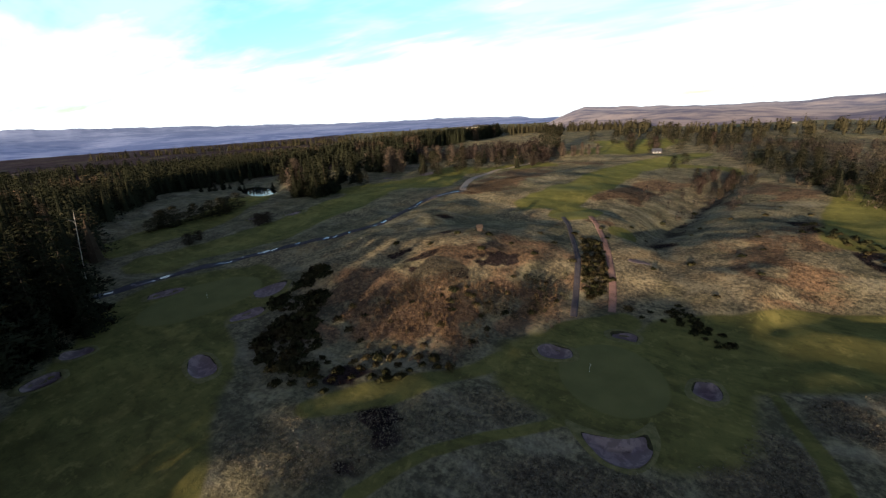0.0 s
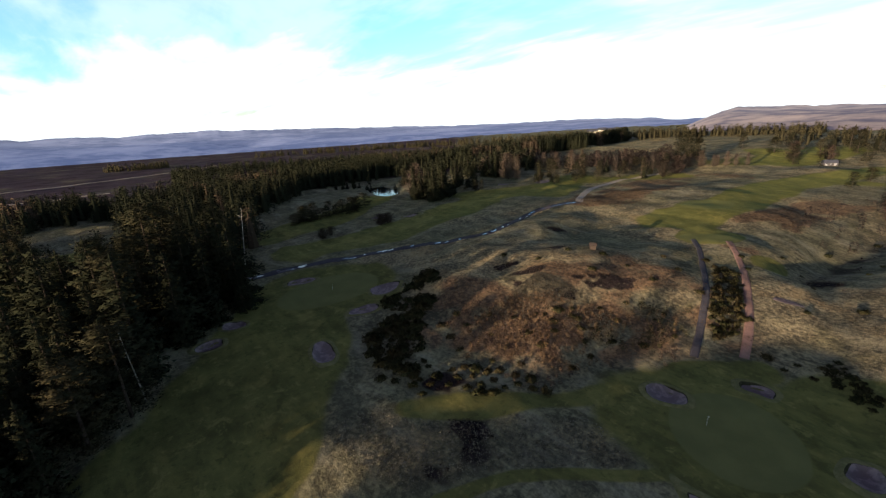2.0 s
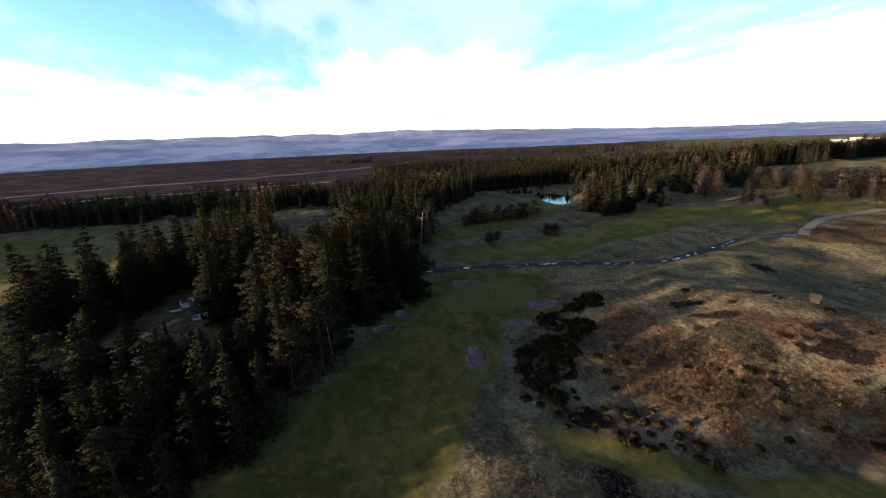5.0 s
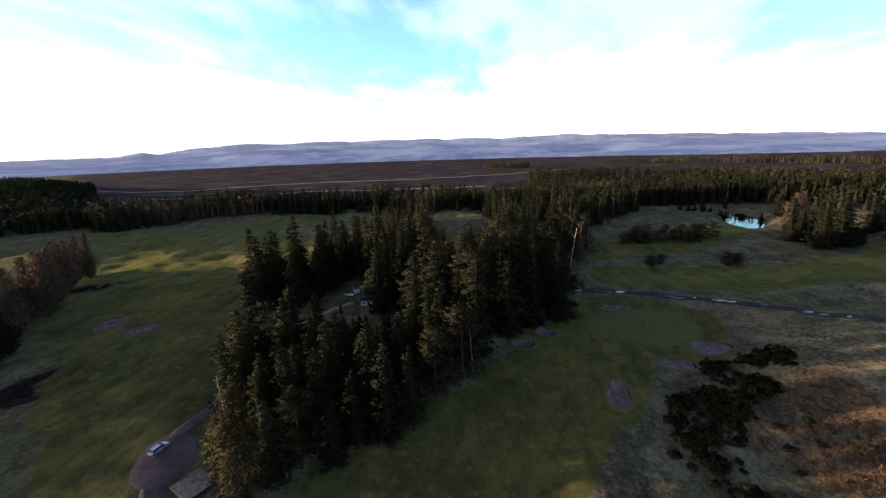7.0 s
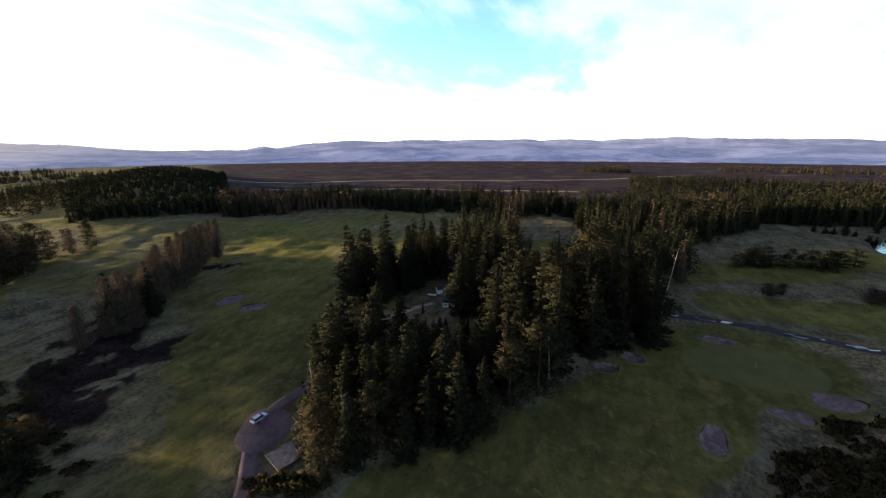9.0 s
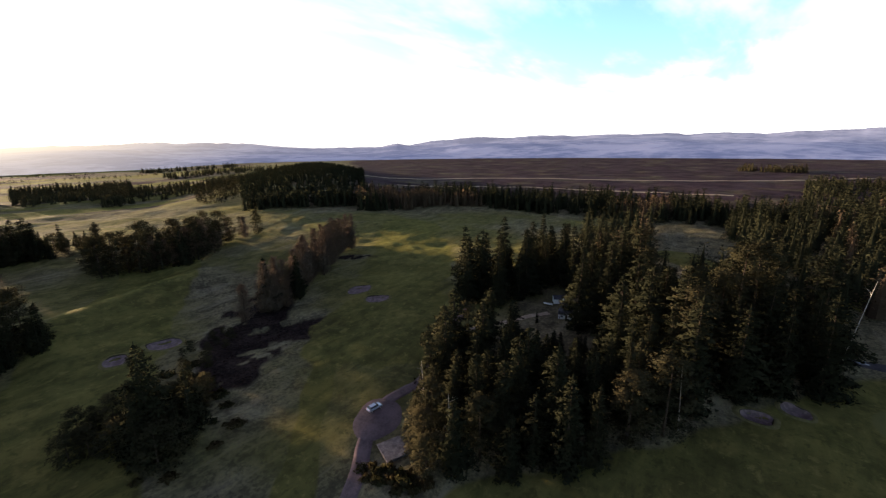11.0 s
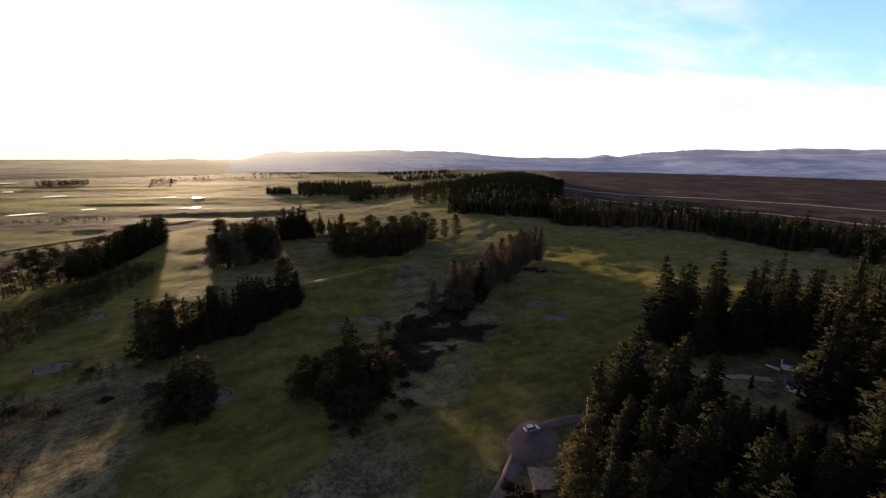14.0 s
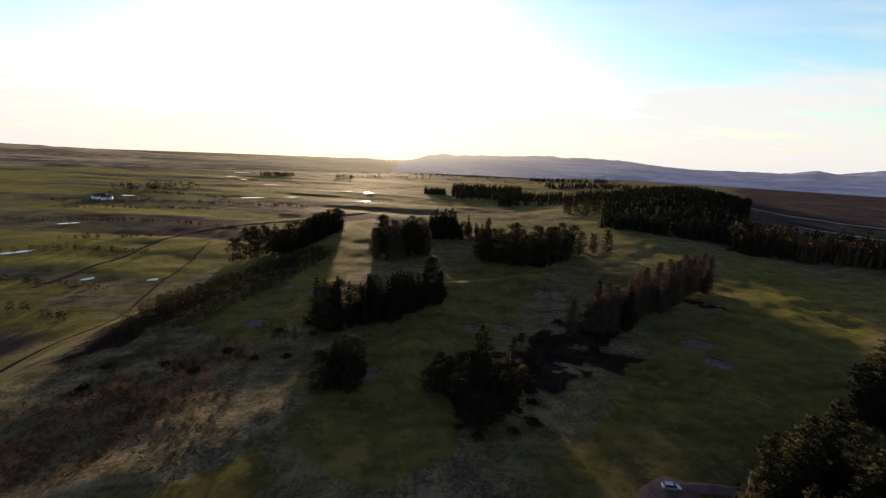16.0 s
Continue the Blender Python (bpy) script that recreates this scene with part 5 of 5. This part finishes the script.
BANK_SCRUB = [(cx + scrub_rng.gauss(0, sx), cy + scrub_rng.gauss(0, sy)) for cx, cy, sx, sy, many in ((72, -137, 5, 3, 26), (66, -153, 3, 3, 14), (56, -142, 4, 2.5, 16), (69, -109, 6, 3, 24), (44, -157, 4, 4, 20), (50, -101, 2, 2, 6), (86, -120, 6, 5, 24), (55, -169, 3, 3, 10)) for _ in range(many)]
far_wood(BANK_SCRUB, 1.2, 2.8, SCRUB, "brown scrub clumps on the rough bank", 50, 120, True, "shrubs", "scrub")
MOUND = [(-66, 58), (-45, 70), (-33, 95), (-38, 120), (-60, 114), (-80, 92), (-84, 68)]
far_wood([q for q in scatter(MOUND, 1.7, 28) if value_noise(*q, 11, 69) > 0.44], 0.6, 1.6, FERN, "orange-brown dead bracken clumps on the mound", 48, 70, True, "bracken_clumps", "scrub")
far_wood([q for q in scatter([(-50, 88), (-36, 92), (-32, 112), (-40, 128), (-54, 116)], 2.0, 29) if value_noise(*q, 9, 70) > 0.45], 1.0, 2.4, GORSE, "dark green gorse among the bracken", 49, 90, True, "gorse_scrub", "scrub")


def bush_kind(name, label, mat, seed, wide, high, count, leaf, category="bush"):
    v, w = leaf_ball(seed, wide, high, count, leaf)
    return tagged(new(name, leaf_mesh(name, v, w, mat)), label, category, "bushes of the rough")


GORSE_FIRST = [bush_kind("gorse_bush", "dark green gorse bush in rough grass", GORSE, 500 + s, 1.9, 1.5, 420, 0.19) for s in range(3)]
gorse_used = set()
bush_rng = random.Random(9)


def gorse(x, y, size):
    x, y = on_land(x, y)
    base = GORSE_FIRST[bush_rng.randrange(3)]
    m = pose(x, y, stand(x, y) - 0.15, 0, 0, bush_rng.uniform(0, 360)) @ Matrix.Diagonal((size * bush_rng.uniform(0.8, 1.3), size * bush_rng.uniform(0.8, 1.3), size, 1))
    ob = base if base.name not in gorse_used else copy_thing(base, Matrix.Identity(4))
    gorse_used.add(base.name)
    ob.matrix_basis = m


for poly, gap, seed in (
     ([(-70, 48), (-78, 44), (-72, 38), (-60, 42)], 3.2, 3),
    ([(-40, 150), (-32, 122), (-27, 111), (-24.5, 121), (-30, 143), (-39, 170), (-47, 172)], 1.9, 4), ([(-62, 100), (-70, 96), (-64, 88), (-52, 94)], 4.5, 5), ([(-8, 117), (-3, 108), (6, 101), (8, 105), (0, 114), (-5, 121)], 2.0, 6),
    ([(36, 234), (50, 205), (56, 172), (48, 168), (40, 200), (30, 230)], 3.6, 7), ([(-18, 112), (-10, 106), (-6, 110), (-14, 116)], 4.0, 8),
):
    for x, y in scatter(poly, gap, 60 + seed):
        gorse(x, y, bush_rng.uniform(0.45, 0.95))
for x, y in scatter([(-92, 46), (-103, 60), (-112, 64), (-116, 80), (-122, 92), (-106, 86), (-92, 64), (-72, 52), (-66, 44), (-84, 42)], 2.3, 61, [(-119, 69, 6.5), (-108.5, 54.7, 6)]):
    if value_noise(x, y, 9, 40) > 0.36:
        gorse(x, y, bush_rng.uniform(0.5, 1.7))
for x, y in scatter([(-91, 65), (-71, 93), (-55, 117), (-36, 121), (-34, 94), (-47, 71), (-63, 57)], 6.5, 73):
    gorse(x, y, bush_rng.uniform(0.35, 0.8))
for x, y in scatter([(-80, 43), (-66, 45), (-52, 52), (-44, 63), (-50, 66), (-66, 54), (-80, 50)], 2.6, 74):
    gorse(x, y, bush_rng.uniform(0.5, 1.0))
for x, y in scatter([(-130, 120), (-60, 190), (-20, 240), (20, 300), (40, 250), (10, 130), (-60, 130)], 14.0, 75):
    gorse(x, y, bush_rng.uniform(0.4, 1.0))
far_wood(scatter([(113, -155), (118, -208), (106, -262), (68, -318), (46, -300), (64, -225), (84, -165)], 3.4, 70), 3.0, 6.5, GORSE, "dark gorse scrub over the bank above the valley", 70, 360, True, "gorse_scrub", "scrub")
for x, y in scatter([(-50, -150), (-20, -112), (-18, -92), (-40, -92), (-46, -110)], 6.0, 71):
    gorse(x, y, bush_rng.uniform(0.7, 1.4))
for x, y in scatter([(20, -165), (40, -172), (60, -150), (100, -140), (96, -120), (40, -140)], 11.0, 72):
    gorse(x, y, bush_rng.uniform(0.6, 1.5))


def undergrowth(name, which, mat, count, box, size, flat, label, seed, leaves=4):
    """Low plants beyond counting, joined, where the ground wears them."""
    rng = np.random.default_rng(seed)
    x0, y0, x1, y1 = box
    x, y = rng.uniform(x0, x1, count), rng.uniform(y0, y1, count)
    mask = zone_masks(x, y)
    keep = rng.uniform(0.15, 1.0, count) < np.clip(mask[which], 0, 1) * (1 - np.clip(np.maximum(mask[0], mask[4]), 0, 1))
    x, y = x[keep], y[keep]
    z = land(x, y)
    n = len(x)
    s = size * rng.uniform(0.5, 1.4, (n, 1, 1, 1))
    middle = np.stack([x, y, z + size * flat * 0.4], -1)[:, None, None] + rng.normal(0, 1, (n, leaves, 1, 3)) * s * [0.5, 0.5, 0.25 * flat]
    d = rng.normal(0, 1, (n, leaves, 3, 3)) * s * [0.42, 0.42, 0.36 * flat]
    ways = rng.normal(0, 0.32, (n * leaves, 3)) + [0, 0, 1.0]
    tagged(new(name, leaf_mesh(name, middle + d, ways, mat)), label, "undergrowth", kind="stuff")


undergrowth("bracken", 1, FERN, 90000, (-130, 40, 60, 260), 0.30, 0.9, "orange-brown dead bracken over the mound", 81, 3)
undergrowth("tussocks", 2, STRAW, 110000, (-150, 25, 70, 220), 0.22, 0.8, "pale tussocks of winter grass", 82, 3)
undergrowth("tussocks", 2, STRAW, 240000, (-75, 22, 45, 100), 0.24, 0.9, "coarse pale tussocks round the first green", 86, 4)
undergrowth("heather", 3, LING, 110000, (-190, -210, 120, 260), 0.42, 0.8, "dark burnt heather patches", 83)
undergrowth("bracken", 1, FERN, 26000, (20, -170, 130, -70), 0.30, 0.9, "brown bracken on the bank above the valley", 84, 3)
undergrowth("tussocks", 2, STRAW, 70000, (-110, -170, 140, -60), 0.22, 0.7, "pale grass tussocks beside the drive", 85, 3)


# ---- the white house in the wood ----
def wall_window(parent, x, y, z, w, h, turn=0.0):
    casing = part("window", block(w, 0.12, h, (0, 0, 0), 0.02), WHITE, parent)
    casing.matrix_basis = pose(x, y, z, 0, 0, turn)
    pane = part("pane", block(w - 0.2, 0.14, h - 0.2, (0, 0, 0.1)), GLASS, casing)
    return casing


def lean_roof(sx, sy, low, high, at=(0, 0, 0), over=0.25, thick=0.15):
    """A roof that rises from its front edge to its back."""
    bm = bmesh.new()
    for dz in (0, thick):
        for px in (-sx / 2 - over, sx / 2 + over):
            for py, pz in ((-sy / 2 - over, low), (sy / 2, high)):
                bm.verts.new((at[0] + px, at[1] + py, at[2] + pz + dz))
    v = list(bm.verts)
    for f in ((0, 1, 3, 2), (4, 6, 7, 5), (0, 2, 6, 4), (1, 5, 7, 3), (0, 4, 5, 1), (2, 3, 7, 6)):
        bm.faces.new([v[i] for i in f])
    bmesh.ops.recalc_face_normals(bm, faces=bm.faces)
    return bm


def white_house():
    ob = thing("house", pose(HOUSE[0], HOUSE[1], stand(*HOUSE) - 0.1, 0, 0, 108), "white rendered cottage with dark slate roofs", "house")
    part("annexe_wall", block(6, 4.4, 2.2, (0, 2.2, 0), 0.03), WHITE, ob)
    part("annexe_roof", lean_roof(6, 4.4, 0.0, 1.0, (0, 2.2, 2.22)), SLATE, ob)
    part("wall", gable_wall(9, 6, 2.9, 2.5, (1.8, 7.6, 0)), WHITE, ob)
    part("roof", gable(9, 6, 2.5, (1.8, 7.6, 2.9)), SLATE, ob)
    part("chimney", block(0.8, 0.8, 1.7, (-1.6, 7.6, 4.8), 0.03), WHITE, ob)
    for x in (-1.6, 1.7):
        wall_window(ob, x, -0.02, 0.9, 1.1, 0.9)
    part("door", block(0.95, 0.1, 2.0, (0.1, -0.02, 0.0), 0.02), WOOD, ob)
    for x in (4.2, 5.4):
        wall_window(ob, x, 4.58, 0.9, 1.0, 1.2)


white_house()
shed = thing("shed", pose(-171, -59, stand(-171, -59) - 0.05, 0, 0, 122), "low white outbuilding with a dark roof", "shed")
part("wall", block(5.2, 3.6, 2.3, (0, 0, 0), 0.03), WHITE, shed)
part("roof", gable(5.2, 3.6, 1.1, (0, 0, 2.3), 0.25, 0.14), SLATE, shed)
part("door", block(1.0, 0.1, 2.0, (0.5, -1.83, 0.02), 0.02), WOOD, shed)
garden_wall = thing("garden_wall", pose(-166.5, -62.5, stand(-166.5, -62.5) - 0.05, 0, 0, 100), "low white garden wall beside the cottage", "wall")
part("wall", block(4.2, 0.3, 0.9, (0, 0, 0), 0.03), WHITE, garden_wall)
part("coping", block(4.4, 0.42, 0.08, (0, 0, 0.9), 0.02), CONCRETE, garden_wall)


# ---- car ----
def make_car():
    ob = thing("car", pose(-66.5, -72.6, stand(-66.5, -72.6) + 0.14, 0, 0, 169), "silver hatchback car parked on the gravel drive", "car")
    bm = bmesh.new()
    profile = [(-2.1, 0.35), (-2.15, 0.75), (-1.95, 0.95), (-0.9, 1.0), (0.95, 1.0), (1.75, 0.88), (2.1, 0.72), (2.12, 0.35)]
    for side in (-0.88, 0.88):
        for px, pz in profile:
            bm.verts.new((px, side, pz))
    v, k = list(bm.verts), len(profile)
    bm.faces.new(v[:k])
    bm.faces.new(v[k:][::-1])
    for i in range(k):
        bm.faces.new((v[i], v[k + i], v[k + (i + 1) % k], v[(i + 1) % k]))
    bmesh.ops.recalc_face_normals(bm, faces=bm.faces)
    bmesh.ops.bevel(bm, geom=bm.edges[:], offset=0.07, segments=2, affect="EDGES", profile=0.5)
    body = part("body", bm, CAR_PAINT, ob)
    def cabin(x0, x1, x2, x3, low, top, half0, half1):
        b = bmesh.new()
        for px, pz, hw in ((x0, low, half0), (x1, top, half1), (x2, top, half1), (x3, low, half0)):
            for s in (-1, 1):
                b.verts.new((px, s * hw, pz))
        w = list(b.verts)
        for f in ((0, 2, 4, 6), (1, 7, 5, 3), (0, 1, 3, 2), (2, 3, 5, 4), (4, 5, 7, 6), (0, 6, 7, 1)):
            b.faces.new([w[i] for i in f])
        bmesh.ops.recalc_face_normals(b, faces=b.faces)
        bmesh.ops.bevel(b, geom=b.edges[:], offset=0.05, segments=2, affect="EDGES", profile=0.5)
        return b
    part("window", cabin(-1.9, -1.45, 0.35, 1.15, 0.97, 1.42, 0.80, 0.62), GLASS, ob, "dark car glass")
    part("roof", block(1.75, 1.2, 0.06, (-0.55, 0, 1.41), 0.025), CAR_PAINT, ob)
    for px in (-1.3, 1.32):
        for s in (-1, 1):
            b = bmesh.new()
            bmesh.ops.create_cone(b, cap_ends=True, segments=20, radius1=0.32, radius2=0.32, depth=0.22, matrix=Matrix.Translation((px, s * 0.80, 0.18)) @ Matrix.Rotation(radians(90), 4, "X"))
            bmesh.ops.bevel(b, geom=[e for e in b.edges if len(e.link_faces) == 2 and any(len(f.verts) > 4 for f in e.link_faces)], offset=0.04, segments=2, affect="EDGES", profile=0.5)
            wheel = part("wheel", b, RUBBER, ob)
            b = bmesh.new()
            bmesh.ops.create_cone(b, cap_ends=True, segments=14, radius1=0.2, radius2=0.18, depth=0.25, matrix=Matrix.Translation((px, s * 0.80, 0.18)) @ Matrix.Rotation(radians(90), 4, "X"))
            part("rim", b, CHROME, wheel)
    for s in (-0.62, 0.62):
        part("headlight", block(0.12, 0.34, 0.14, (2.05, s, 0.66), 0.03), GLASS, ob)
        part("tail_light", block(0.08, 0.28, 0.2, (-2.12, s, 0.72), 0.02), LAMP, ob)
        part("mirror", block(0.14, 0.2, 0.12, (0.75, s * 1.52, 1.0), 0.03), CAR_PAINT, ob)


make_car()
shelter = thing("shed", pose(-58.3, -58.2, stand(-58.3, -58.2) - 0.1, 0, 0, -24), "low store with a flat pale concrete roof", "shed")
part("wall", block(5.6, 6.2, 1.0, (0, 0, 0), 0.03), CONCRETE, shelter)
part("roof", block(5.9, 6.5, 0.16, (0, 0, 1.0), 0.03), PALE_ROOF, shelter)
for x, y in scatter([(-48, -57), (-50, -47), (-56, -45), (-53, -58), (-49, -62)], 2.2, 90):
    gorse(x, y, bush_rng.uniform(0.7, 1.3))


# ---- flags, hut, hotel and far houses ----
def flagstick(x, y):
    ob = thing("golf_flag", pose(x, y, stand(x, y)), "white golf flagstick with a small flag in the hole", "flag", "golf flags")
    part("pole", tube(0.015, 0.012, 2.0, 8), WHITE, ob)
    part("flag", block(0.26, 0.02, 0.18, (0.14, 0, 1.8), 0.006), CREAM, ob)


flagstick(-17.6, 76.0)
flagstick(-135, 56)
hut_x, hut_y = on_land(-90, 159)
hut = thing("hut", pose(hut_x, hut_y, stand(hut_x, hut_y) - 0.1, 0, 0, 30), "small wooden shelter with a pitched roof on the heath", "hut")
part("wall", gable_wall(2.0, 1.8, 1.6, 0.7), WOOD, hut)
part("roof", gable(2.0, 1.8, 0.7, (0, 0, 1.6), 0.25, 0.1), ROOFING, hut)


def big_house(x, y, turn, long, deep, high, mat, name, label, floors=3, bays=9):
    ob = thing(name, pose(x, y, stand(x, y) - 0.3, 0, 0, turn), label, "building")
    part("wall", gable_wall(long, deep, high, deep * 0.35), mat, ob)
    part("roof", gable(long, deep, deep * 0.35, (0, 0, high), 0.4, 0.3), SLATE, ob)
    for f in range(floors):
        for b in range(bays):
            wall_window(ob, -long / 2 + long * (b + 0.5) / bays, -deep / 2 - 0.03, high * (f + 0.25) / floors, long / bays * 0.4, high / floors * 0.5)
    return ob


def at_bearing(az, r):
    bx, by = bearing(az)
    return bx * r, by * r


for az, r, long, high in ((28.7, 1150, 30, 15), (30.6, 1155, 34, 13), (29.6, 1140, 18, 18)):
    x, y = at_bearing(az, r)
    big_house(x, y, az, long, 15, high, CREAM, "hotel", "large cream stone hotel with steep roofs", 4, 10)
for k, (az, r) in enumerate(((32.6, 1090), (33.1, 1060), (33.7, 1080), (34.2, 1050), (33.4, 1120))):
    x, y = at_bearing(az, r)
    big_house(x, y, az + 15 * k, 14, 9, 5, WHITE, "house", "small white house among distant trees", 2, 4)
x, y = at_bearing(7.1, 470)
big_house(x, y, 25, 9, 6, 2.4, STONE, "house", "low grey building with a slate roof behind the fairway", 1, 3)
for az, r, turn in ((-3, 900, 40), (-5.5, 950, 30), (213.6, 800, 20), (214.4, 815, 60), (214.0, 830, 0)):
    x, y = at_bearing(az, r)
    big_house(x, y, turn, *((13, 8, 4.5, WHITE) if az > 200 else (8, 5, 2.5, CONCRETE)), "house", "pale farmhouse in open country", 1, 4)
